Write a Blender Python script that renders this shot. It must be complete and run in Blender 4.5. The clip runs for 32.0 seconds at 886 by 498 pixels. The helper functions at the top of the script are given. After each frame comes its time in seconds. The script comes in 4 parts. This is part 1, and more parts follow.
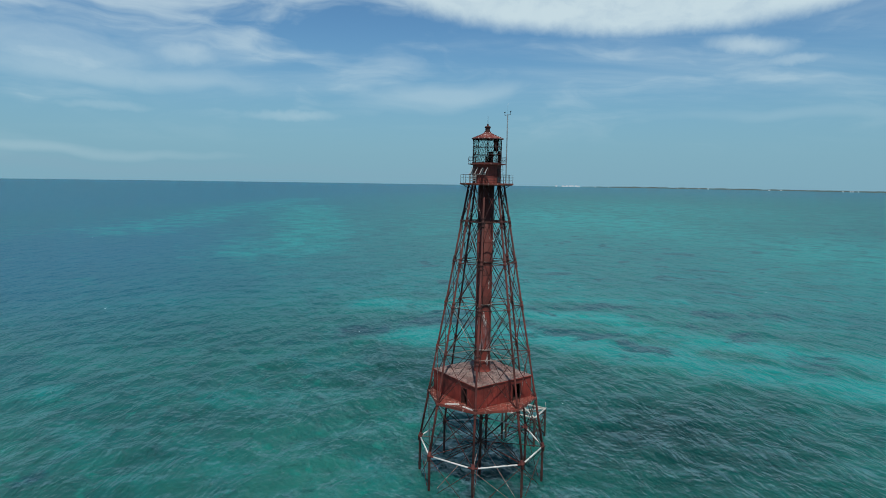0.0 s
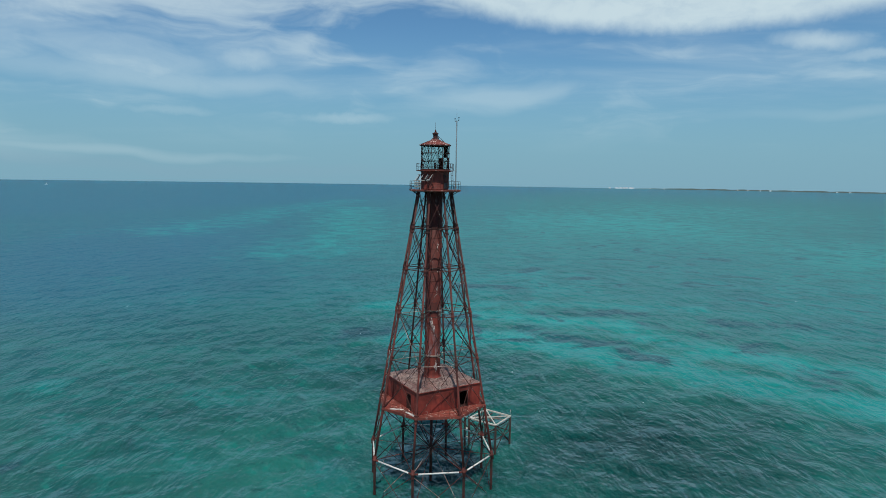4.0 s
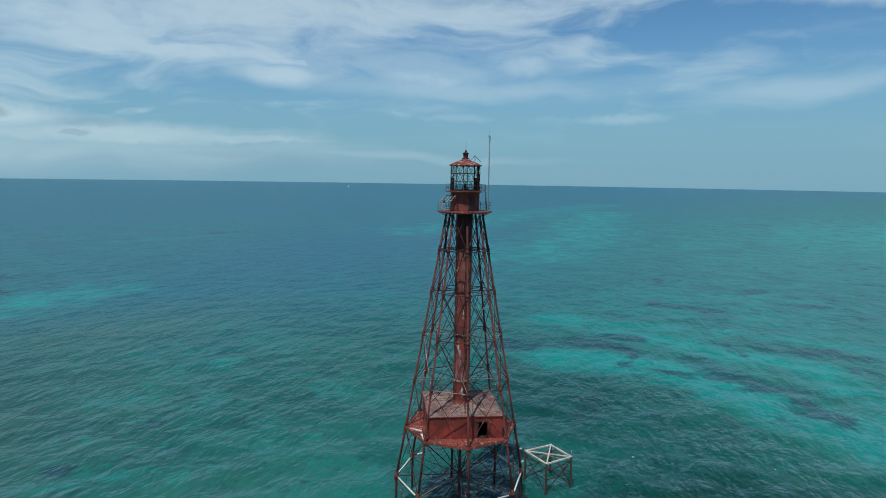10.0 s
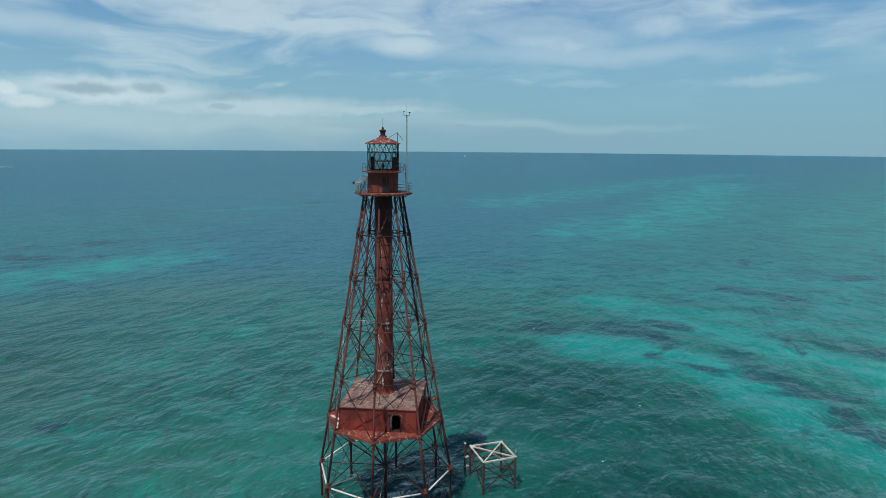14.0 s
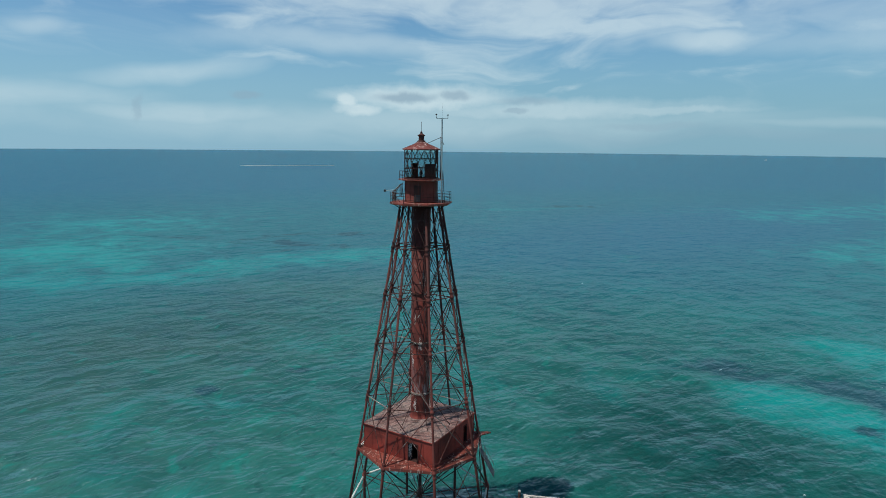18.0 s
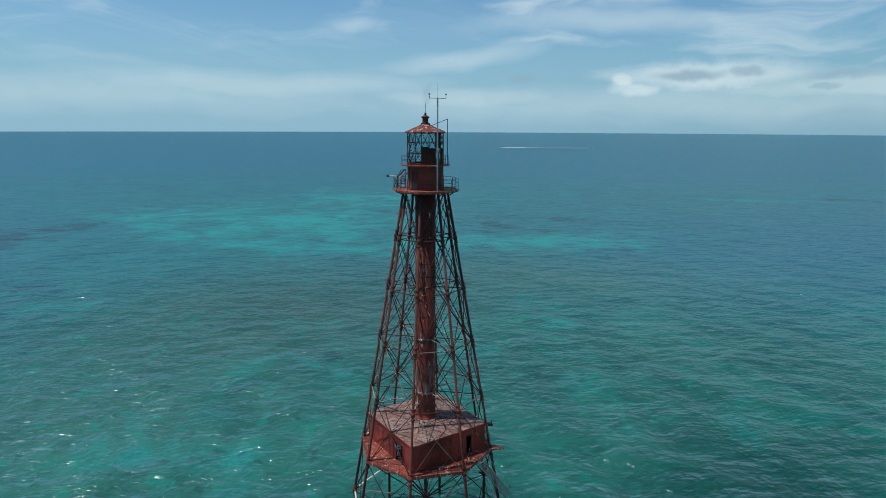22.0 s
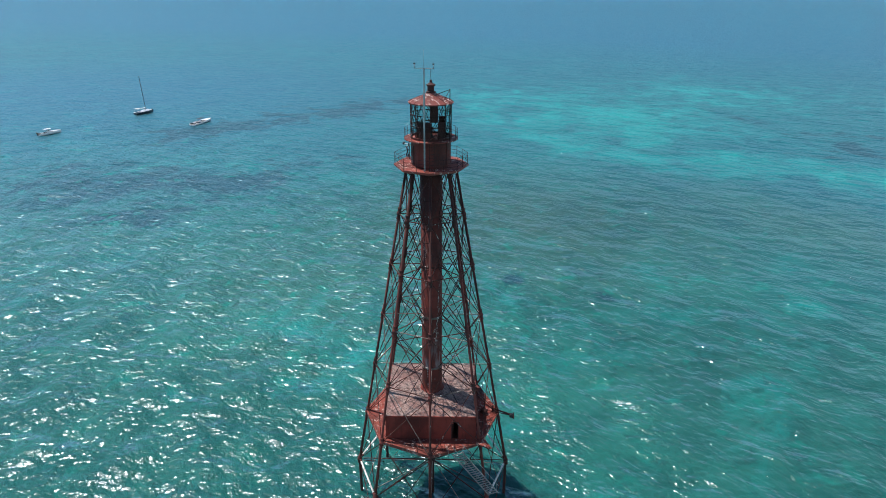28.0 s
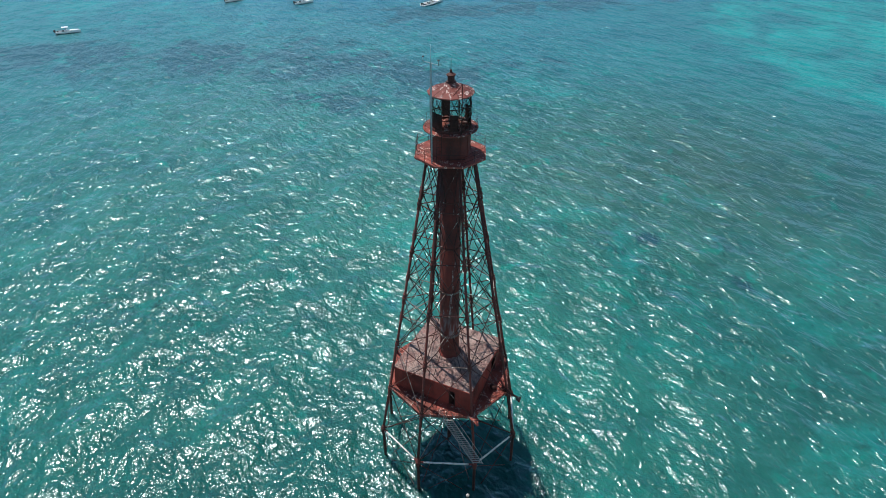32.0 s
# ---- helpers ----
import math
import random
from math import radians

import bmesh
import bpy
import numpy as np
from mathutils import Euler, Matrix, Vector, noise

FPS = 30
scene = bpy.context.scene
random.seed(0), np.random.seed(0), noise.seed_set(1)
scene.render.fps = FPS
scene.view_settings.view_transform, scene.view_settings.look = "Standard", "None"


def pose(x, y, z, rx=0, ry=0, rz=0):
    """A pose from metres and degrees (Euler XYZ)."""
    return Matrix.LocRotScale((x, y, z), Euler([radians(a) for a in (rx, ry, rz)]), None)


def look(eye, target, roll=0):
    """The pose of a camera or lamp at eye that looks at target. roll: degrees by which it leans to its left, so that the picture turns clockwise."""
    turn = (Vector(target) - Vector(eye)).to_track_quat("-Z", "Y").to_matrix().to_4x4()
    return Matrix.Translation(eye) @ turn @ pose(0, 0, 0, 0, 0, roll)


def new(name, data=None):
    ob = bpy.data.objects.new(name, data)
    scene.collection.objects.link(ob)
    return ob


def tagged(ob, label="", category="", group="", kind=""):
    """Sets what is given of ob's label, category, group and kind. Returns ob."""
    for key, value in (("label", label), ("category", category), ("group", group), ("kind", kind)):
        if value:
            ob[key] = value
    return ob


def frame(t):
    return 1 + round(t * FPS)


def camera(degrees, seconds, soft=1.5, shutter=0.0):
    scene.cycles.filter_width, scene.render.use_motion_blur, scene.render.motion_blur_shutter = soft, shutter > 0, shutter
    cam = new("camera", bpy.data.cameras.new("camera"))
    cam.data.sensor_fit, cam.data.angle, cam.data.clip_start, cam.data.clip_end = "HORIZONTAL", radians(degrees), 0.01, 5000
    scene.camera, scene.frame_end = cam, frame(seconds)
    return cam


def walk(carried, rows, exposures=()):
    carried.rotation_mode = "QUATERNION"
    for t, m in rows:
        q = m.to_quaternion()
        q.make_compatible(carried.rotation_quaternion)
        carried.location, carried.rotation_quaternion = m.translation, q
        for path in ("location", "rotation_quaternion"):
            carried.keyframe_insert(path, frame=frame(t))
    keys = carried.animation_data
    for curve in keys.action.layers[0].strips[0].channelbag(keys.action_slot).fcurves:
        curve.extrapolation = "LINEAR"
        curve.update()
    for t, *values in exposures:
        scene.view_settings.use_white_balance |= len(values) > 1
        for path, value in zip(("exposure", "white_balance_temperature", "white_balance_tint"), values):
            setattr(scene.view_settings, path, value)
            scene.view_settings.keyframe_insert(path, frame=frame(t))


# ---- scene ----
EXPOSURES = [(0.0, -0.57, 6500, 10), (6.3, -0.57, 6500, 10), (7.4, -0.58, 5900, 2), (8.2, -0.6, 5900, 2), (9.0, -0.57, 6150, 6), (10.5, -0.58, 6450, 10), (14.0, -0.49, 6700, 11), (20.0, -0.5, 6550, 11), (23.0, -0.43, 6600, 12), (26.0, -0.18, 6550, 14), (28.0, 0.04, 6550, 16), (32.0, -0.05, 6550, 12)]
# seconds, eye x y z, heading, downward tilt, roll (degrees)
PATH = [
    (0.0, 81.87, 8.12, 40.85, 189.57, 6.43, 0.94),
    (0.5, 81.68, 9.73, 40.94, 190.07, 6.39, 0.96),
    (1.0, 81.48, 11.35, 41.03, 190.53, 6.37, 0.97),
    (1.5, 81.26, 12.98, 41.12, 191.50, 6.35, 0.98),
    (2.0, 80.99, 14.63, 41.22, 192.27, 6.34, 0.98),
    (2.5, 80.67, 16.31, 41.33, 193.02, 6.37, 0.98),
    (3.0, 80.28, 18.03, 41.44, 193.36, 6.37, 0.97),
    (3.5, 79.80, 19.81, 41.57, 193.69, 6.37, 0.95),
    (4.0, 79.22, 21.63, 41.70, 194.42, 6.36, 0.93),
    (4.5, 78.52, 23.51, 41.86, 195.94, 6.34, 0.92),
    (5.0, 77.68, 25.46, 42.02, 198.67, 6.34, 0.91),
    (5.5, 76.72, 27.49, 42.21, 201.83, 6.33, 0.92),
    (6.0, 75.66, 29.62, 42.42, 202.81, 6.34, 0.93),
    (6.5, 74.56, 31.86, 42.66, 203.55, 6.27, 0.91),
    (7.0, 73.39, 34.16, 42.92, 206.07, 6.26, 0.89),
    (7.5, 72.11, 36.50, 43.20, 208.39, 6.28, 0.88),
    (8.0, 70.72, 38.86, 43.48, 210.50, 6.27, 0.88),
    (8.5, 69.19, 41.20, 43.76, 212.94, 6.24, 0.88),
    (9.0, 67.51, 43.51, 44.03, 214.60, 6.35, 0.90),
    (9.5, 65.64, 45.73, 44.29, 216.76, 6.27, 0.90),
    (10.0, 63.60, 47.88, 44.52, 218.93, 6.51, 0.91),
    (10.5, 61.40, 49.95, 44.74, 220.17, 6.68, 0.91),
    (11.0, 59.04, 51.94, 44.95, 220.98, 6.95, 0.91),
    (11.5, 56.53, 53.83, 45.14, 221.49, 7.98, 0.89),
    (12.0, 53.88, 55.64, 45.33, 221.90, 9.28, 0.86),
    (12.5, 51.12, 57.36, 45.50, 222.18, 9.33, 0.80),
    (13.0, 48.27, 59.00, 45.67, 222.52, 9.34, 0.73),
    (13.5, 45.36, 60.58, 45.84, 224.61, 9.38, 0.61),
    (14.0, 42.36, 62.04, 46.00, 230.11, 9.47, 0.50),
    (14.5, 39.24, 63.34, 46.14, 235.55, 9.55, 0.43),
    (15.0, 35.98, 64.45, 46.27, 241.01, 9.57, 0.40),
    (15.5, 32.58, 65.37, 46.38, 246.44, 9.57, 0.41),
    (16.0, 29.06, 66.11, 46.47, 249.24, 9.51, 0.45),
    (16.5, 25.44, 66.68, 46.54, 250.51, 9.44, 0.50),
    (17.0, 21.76, 67.10, 46.59, 251.33, 9.38, 0.55),
    (17.5, 18.03, 67.40, 46.62, 252.80, 9.39, 0.58),
    (18.0, 14.28, 67.57, 46.63, 255.99, 9.49, 0.58),
    (18.5, 10.54, 67.59, 46.63, 258.93, 9.46, 0.55),
    (19.0, 6.84, 67.46, 46.62, 262.07, 9.39, 0.48),
    (19.5, 3.20, 67.16, 46.62, 264.09, 9.41, 0.41),
    (20.0, -0.35, 66.66, 46.62, 265.63, 9.37, 0.33),
    (20.5, -3.78, 65.96, 46.62, 269.91, 9.39, 0.26),
    (21.0, -7.10, 65.07, 46.64, 273.76, 9.44, 0.23),
    (21.5, -10.32, 64.03, 46.71, 277.63, 10.22, 0.22),
    (22.0, -13.44, 62.82, 46.84, 280.42, 11.25, 0.26),
    (22.5, -16.46, 61.46, 47.05, 283.48, 12.16, 0.34),
    (23.0, -19.36, 59.96, 47.37, 287.39, 12.91, 0.44),
    (23.5, -22.15, 58.32, 47.82, 292.03, 13.33, 0.51),
    (24.0, -24.84, 56.55, 48.40, 294.11, 13.82, 0.54),
    (24.5, -27.40, 54.70, 49.12, 296.66, 14.30, 0.51),
    (25.0, -29.81, 52.73, 49.95, 299.67, 17.35, 0.43),
    (25.5, -32.05, 50.59, 50.87, 302.51, 18.97, 0.35),
    (26.0, -34.19, 48.38, 51.84, 304.88, 20.40, 0.29),
    (26.5, -36.22, 46.02, 52.78, 307.13, 21.49, 0.25),
    (27.0, -38.15, 43.59, 53.74, 309.51, 22.27, 0.22),
    (27.5, -39.97, 41.12, 54.71, 312.33, 22.68, 0.18),
    (28.0, -41.70, 38.95, 55.83, 315.80, 22.97, 0.19),
    (28.5, -43.25, 36.64, 57.04, 318.13, 23.99, 0.19),
    (29.0, -44.53, 34.05, 58.29, 319.67, 26.03, 0.19),
    (29.5, -45.85, 31.50, 59.53, 322.17, 28.88, 0.18),
    (30.0, -46.93, 28.87, 60.71, 326.42, 31.61, 0.15),
    (30.5, -47.81, 26.12, 61.88, 330.90, 33.35, 0.11),
    (31.0, -48.62, 23.52, 63.05, 334.52, 34.32, 0.04),
    (31.5, -49.26, 20.89, 64.18, 337.49, 34.21, -0.04),
    (32.0, -49.63, 18.25, 65.31, 340.60, 34.17, -0.12),
]


def eye_pose(x, y, z, heading, tilt, roll):
    h, d = radians(heading), radians(tilt)
    aim = (x + math.cos(h) * math.cos(d), y + math.sin(h) * math.cos(d), z - math.sin(d))
    return look((x, y, z), aim, roll)


cam = camera(71.34, 32.0, soft=0.9)
walk(cam, [(t, eye_pose(*row)) for t, *row in PATH], exposures=EXPOSURES)

# ---------------------------------------------------------------- light
SUN_AZ, SUN_EL = radians(15), radians(65)
SUN_WAY = Vector((math.cos(SUN_EL) * math.cos(SUN_AZ), math.cos(SUN_EL) * math.sin(SUN_AZ), math.sin(SUN_EL)))
sun = new("sun", bpy.data.lights.new("sun", "SUN"))
sun.data.energy, sun.data.angle, sun.data.color = 5.0, radians(0.6), (1.0, 0.96, 0.9)
sun.matrix_world = look(SUN_WAY * 60, (0, 0, 0))


class Nodes:
    """Short hand for node trees."""

    def __init__(self, tree):
        self.tree = tree
        tree.nodes.clear()

    def add(self, kind, **values):
        node = self.tree.nodes.new(kind)
        for key, value in values.items():
            if key in node.inputs:
                self.set(node.inputs[key], value)
            else:
                setattr(node, key, value)
        return node

    def set(self, socket, value):
        if isinstance(value, bpy.types.NodeSocket):
            self.tree.links.new(value, socket)
        elif socket.type == "RGBA" and len(value) == 3:
            socket.default_value = (*value, 1)
        else:
            socket.default_value = value

    def math(self, op, a, b=0.0, c=0.0, clamp=False):
        node = self.tree.nodes.new("ShaderNodeMath")
        node.operation, node.use_clamp = op, clamp
        for socket, value in zip(node.inputs, (a, b, c)):
            self.set(socket, value)
        return node.outputs[0]

    def vmath(self, op, a, b=(0, 0, 0)):
        node = self.tree.nodes.new("ShaderNodeVectorMath")
        node.operation = op
        self.set(node.inputs[0], a)
        self.set(node.inputs[1], b)
        return node.outputs[0]

    def noise(self, vector, scale, detail=4.0, rough=0.55, distort=0.0):
        node = self.add("ShaderNodeTexNoise", Scale=scale, Detail=detail, Roughness=rough, Distortion=distort)
        self.set(node.inputs["Vector"], vector)
        return node.outputs["Fac"]

    def ramp(self, fac, low, high, a=0.0, b=1.0, smooth=True):
        node = self.tree.nodes.new("ShaderNodeMapRange")
        node.interpolation_type = "SMOOTHSTEP" if smooth else "LINEAR"
        for socket, value in zip(node.inputs, (fac, low, high, a, b)):
            self.set(socket, value)
        return node.outputs[0]

    def mix(self, fac, a, b, blend="MIX"):
        node = self.tree.nodes.new("ShaderNodeMix")
        node.data_type, node.blend_type = "RGBA", blend
        self.set(node.inputs[0], fac)
        self.set(node.inputs[6], a)
        self.set(node.inputs[7], b)
        return node.outputs[2]


# ---------------------------------------------------------------- sky with its clouds
world = bpy.data.worlds.new("sky")
scene.world = world
world.use_nodes = True
n = Nodes(world.node_tree)
sky = n.add("ShaderNodeTexSky", sky_type="NISHITA", sun_disc=False, sun_elevation=SUN_EL, sun_rotation=radians(90) - SUN_AZ,
            air_density=1.0, dust_density=0.25, ozone_density=2.0, altitude=0.0)
way = n.add("ShaderNodeTexCoord").outputs["Generated"]
split = n.add("ShaderNodeSeparateXYZ")
n.set(split.inputs[0], way)
up = n.math("MAXIMUM", split.outputs[2], 0.0)
lift = n.math("ADD", up, 0.10)
flat = n.add("ShaderNodeCombineXYZ", X=n.math("DIVIDE", split.outputs[0], lift), Y=n.math("DIVIDE", split.outputs[1], lift), Z=0.0).outputs[0]
veil = n.ramp(n.noise(n.vmath("MULTIPLY", flat, (0.5, 0.22, 1.0)), 1.3, 6.0, 0.62, 0.6), 0.47, 0.78)
warp = n.add("ShaderNodeTexNoise", Scale=6.0, Detail=2.5, Roughness=0.5)
n.set(warp.inputs["Vector"], way)
shift = n.vmath("SUBTRACT", warp.outputs["Color"], (0.5, 0.5, 0.5))
loose = n.vmath("ADD", way, n.vmath("MULTIPLY", shift, (0.16, 0.16, 0.05)))
curl = n.add("ShaderNodeTexNoise", Scale=34.0, Detail=5.0, Roughness=0.62)
n.set(curl.inputs["Vector"], way)
firm = n.vmath("ADD", way, n.vmath("ADD", n.vmath("MULTIPLY", shift, (0.04, 0.04, 0.012)), n.vmath("MULTIPLY", n.vmath("SUBTRACT", curl.outputs["Color"], (0.5, 0.5, 0.5)), (0.03, 0.03, 0.016))))
# long thin streaks that lie nearly level
wisp = n.noise(n.vmath("MULTIPLY", loose, (1.0, 1.0, 4.5)), 5.5, 5.0, 0.52, 0.5)
fleece = n.noise(n.vmath("MULTIPLY", firm, (1.0, 1.0, 2.2)), 16.0, 6.0, 0.6, 0.5)


def dot(a, b):
    node = n.tree.nodes.new("ShaderNodeVectorMath")
    node.operation = "DOT_PRODUCT"
    n.set(node.inputs[0], a)
    n.set(node.inputs[1], b)
    return node.outputs["Value"]


def cloud(azimuth, elevation, wide, high, soft, weight, bent, grain=0.0, lean=0.0):
    """A cloud round one direction of the sky: an ellipse in degrees with soft, uneven edges; grain lets the streaks break it up."""
    a, e = radians(azimuth), radians(elevation)
    centre = (math.cos(a) * math.cos(e), math.sin(a) * math.cos(e), math.sin(e))
    d = n.vmath("SUBTRACT", bent, centre)
    across = dot(d, (-math.sin(a), math.cos(a), 0))
    x = n.math("DIVIDE", across, radians(wide))
    y = n.math("DIVIDE", n.math("ADD", dot(d, (0, 0, 1)), n.math("MULTIPLY", across, lean)), radians(high))
    r = n.math("SQRT", n.math("ADD", n.math("MULTIPLY", x, x), n.math("MULTIPLY", y, y)))
    if grain:
        r = n.math("ADD", r, n.math("MULTIPLY", n.math("SUBTRACT", 0.5, wisp), grain))
    body = n.ramp(r, 1 + soft, 1 - soft, 0.0, weight)
    return n.math("MULTIPLY", body, n.math("GREATER_THAN", dot(way, centre), 0.2))


bright = 0.0
for spot in ((172, 22.3, 30, 9.2, 0.09, 0.88, firm), (247, 17.0, 35, 8.2, 0.5, 0.62, loose, 2.4), (228, 10.5, 18, 3.0, 0.8, 0.34, loose, 3.4), (211.9, 10.1, 2.4, 0.85, 1.0, 0.5, firm, 1.2),
             (234.2, 8.5, 4.5, 1.0, 0.6, 0.6, loose, 1.0), (218, 8.1, 14, 0.9, 0.8, 0.34, loose, 1.2), (190.2, 7.4, 6.5, 1.1, 0.8, 0.34, loose, 2.0, 0.12), (203.2, 5.4, 3.2, 0.4, 0.9, 0.3, firm, 0.8),
             (218, 5.5, 3.0, 0.35, 0.8, 0.2, firm), (164.2, 11.2, 2.4, 0.6, 1.0, 0.6, firm, 1.0, -0.12), (160.7, 9.8, 2.3, 0.45, 0.7, 0.4, firm, 0.6), (279.6, 6.0, 6.0, 0.7, 0.9, 0.42, loose, 0.9, 0.09),
             (289.6, 8.7, 1.8, 0.6, 0.9, 0.4, loose, 0.6), (266, 8.8, 12, 0.9, 0.8, 0.4, loose, 1.4)):
    bright = n.math("MAXIMUM", bright, cloud(*spot))
for spot in ((258.5, 4.3, 8.5, 1.15, 0.5, 0.7, firm, 1.2), (246, 3.2, 12, 0.9, 0.8, 0.5, firm, 1.4), (264.6, 3.9, 1.0, 0.8, 0.6, 0.9, firm, 0.8), (263.7, 3.1, 1.9, 0.6, 0.7, 0.75, firm), (257, 2.0, 24, 1.5, 0.9, 0.34, loose, 0.9),
             (238, 3.1, 8, 0.4, 0.6, 0.4, firm), (277, 2.7, 9, 0.8, 0.8, 0.4, loose, 0.8), (297, 3.6, 12, 1.0, 0.9, 0.4, loose, 1.2), (312, 2.4, 20, 1.4, 0.9, 0.3, loose, 1.2), (223, 1.9, 12, 0.4, 0.9, 0.22, loose, 0.6), (158, 5.5, 12, 0.5, 0.9, 0.16, loose, 1.0)):
    bright = n.math("MAXIMUM", bright, cloud(*spot))
grey = 0.0
for spot in ((259.6, 4.3, 2.6, 0.42, 0.6, 0.8, firm), (255.1, 4.5, 1.3, 0.40, 0.6, 0.7, firm), (248.6, 4.1, 2.2, 0.3, 0.8, 0.5, firm), (249.5, 3.2, 1.0, 0.25, 0.4, 0.5, firm), (273.5, 4.2, 1.2, 0.38, 0.45, 0.5, firm),
             (282.0, 2.9, 0.35, 0.9, 0.6, 0.4, firm, 0.0, 0.5), (321.5, 3.8, 1.8, 0.45, 0.4, 0.7, firm), (318.7, 4.7, 2.3, 0.4, 0.4, 0.6, firm), (237.5, 1.8, 4.0, 0.3, 0.6, 0.3, firm), (225, 0.8, 26, 0.5, 0.9, 0.22, loose)):
    grey = n.math("MAXIMUM", grey, cloud(*spot))
thin = n.math("MULTIPLY", n.math("ADD", n.math("MULTIPLY", veil, 0.24), n.math("MULTIPLY", n.ramp(wisp, 0.48, 0.75), 0.28)), n.math("MULTIPLY", n.ramp(up, 0.03, 0.16), n.ramp(up, 0.75, 0.4)))
cover = n.math("MAXIMUM", n.math("ADD", n.math("MINIMUM", thin, 0.6), 0.03), n.math("MULTIPLY", bright, n.ramp(fleece, 0.25, 0.6, 0.82, 1.0)))
tint = n.mix(1.0, sky.outputs[0], (0.66, 1.13, 1.38), "MULTIPLY")
sunward = n.math("ADD", n.math("MULTIPLY", split.outputs[0], 0.82), n.math("MULTIPLY", split.outputs[1], -0.57))
mist = n.mix(n.ramp(sunward, -0.1, 0.9), (2.8, 5.6, 7.3), (3.5, 6.5, 8.5))
tint = n.mix(1.0, tint, n.mix(n.ramp(up, 0.3, 0.85), (1.0, 1.0, 1.0), (0.34, 0.36, 0.4)), "MULTIPLY")
haze = n.mix(n.ramp(up, 0.25, 0.0, 0.0, 0.92), tint, mist)
clouded = n.mix(cover, haze, (9.2, 11.2, 11.8))
shaded = n.mix(grey, clouded, (3.7, 5.7, 7.2))
back = n.add("ShaderNodeBackground", Color=shaded, Strength=0.10)
n.set(n.add("ShaderNodeOutputWorld").inputs[0], back.outputs[0])


# ---------------------------------------------------------------- materials
def material(name, build):
    m = bpy.data.materials.new(name)
    m.use_nodes = True
    k = Nodes(m.node_tree)
    shader = k.add("ShaderNodeBsdfPrincipled")
    k.set(k.add("ShaderNodeOutputMaterial").inputs[0], shader.outputs[0])
    build(k, shader)
    return m


def place(k):
    return k.add("ShaderNodeNewGeometry").outputs["Position"]


def bump(k, shader, height, strength, distance):
    b = k.add("ShaderNodeBump", Strength=strength, Distance=distance)
    k.set(b.inputs["Height"], height)
    k.set(shader.inputs["Normal"], b.outputs[0])


def painted_iron(base, dark, flake, flake_from=0.66, rough=0.6, scale=1.0, wear=None, shade_grime=None):
    def build(k, shader):
        p = place(k)
        big = k.noise(p, 0.35 * scale, 5.0, 0.6)
        run = k.noise(k.vmath("MULTIPLY", p, (1.0, 1.0, 0.16)), 2.4 * scale, 6.0, 0.65)
        fine = k.noise(p, 9.0 * scale, 5.0, 0.6)
        c = k.mix(k.ramp(big, 0.35, 0.68), base, dark)
        c = k.mix(k.ramp(run, 0.5, 0.75, 0.0, 0.75), c, dark)
        c = k.mix(k.ramp(fine, 0.45, 0.75, 0.0, 0.35), c, (base[0] * 1.35, base[1] * 1.25, base[2] * 1.15))
        peel = k.math("MULTIPLY", k.ramp(run, flake_from, flake_from + 0.06), k.ramp(fine, 0.42, 0.55))
        c = k.mix(peel, c, flake)
        if wear:
            xyz = k.add("ShaderNodeSeparateXYZ")
            k.set(xyz.inputs[0], p)
            band = k.math("MULTIPLY", k.ramp(xyz.outputs[2], wear[1], wear[0]), k.ramp(xyz.outputs[2], wear[0] - 0.1, wear[0]))
            c = k.mix(k.math("MULTIPLY", band, k.ramp(run, 0.42, 0.62, 0.0, 0.8)), c, (0.30, 0.24, 0.24))
        # colour darkens upwards, ragged; the gallery's shade on the tube is painted in
        if shade_grime:
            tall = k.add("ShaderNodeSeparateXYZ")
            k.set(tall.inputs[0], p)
            rough_height = k.math("ADD", tall.outputs[2], k.math("MULTIPLY", k.math("SUBTRACT", run, 0.5), 22.0))
            c = k.mix(k.ramp(rough_height, shade_grime[0], shade_grime[1], 0.0, 0.7), c, (0.046, 0.020, 0.017))
        own = k.add("ShaderNodeObjectInfo").outputs["Random"]
        c = k.mix(1.0, c, k.mix(own, (0.82, 0.82, 0.82), (1.12, 1.1, 1.08)), "MULTIPLY")
        k.set(shader.inputs["Base Color"], c)
        k.set(shader.inputs["Roughness"], k.ramp(fine, 0.3, 0.7, rough - 0.05, rough + 0.25))
        k.set(shader.inputs["Specular IOR Level"], 0.25)
        bump(k, shader, k.math("ADD", fine, k.math("MULTIPLY", run, 1.5)), 0.35, 0.02)
    return build


def guano(k, shader):
    p = place(k)
    blot = k.noise(p, 1.6, 5.0, 0.65)
    fine = k.noise(p, 11.0, 4.0, 0.6)
    c = k.mix(k.ramp(blot, 0.54, 0.66), (0.66, 0.65, 0.6), (0.24, 0.14, 0.11))
    c = k.mix(k.ramp(fine, 0.5, 0.7, 0.0, 0.6), c, (0.75, 0.74, 0.7))
    k.set(shader.inputs["Base Color"], c)
    k.set(shader.inputs["Roughness"], 0.85)
    bump(k, shader, fine, 0.4, 0.02)


def peeling(k, shader):
    p = place(k)
    flake = k.noise(p, 3.4, 5.0, 0.62, 0.5)
    fine = k.noise(p, 14.0, 4.0, 0.6)
    c = k.mix(k.ramp(flake, 0.47, 0.52), (0.62, 0.6, 0.56), (0.035, 0.03, 0.028))
    c = k.mix(k.ramp(fine, 0.55, 0.7, 0.0, 0.5), c, (0.2, 0.13, 0.1))
    k.set(shader.inputs["Base Color"], c)
    k.set(shader.inputs["Roughness"], 0.8)
    bump(k, shader, flake, 0.5, 0.02)


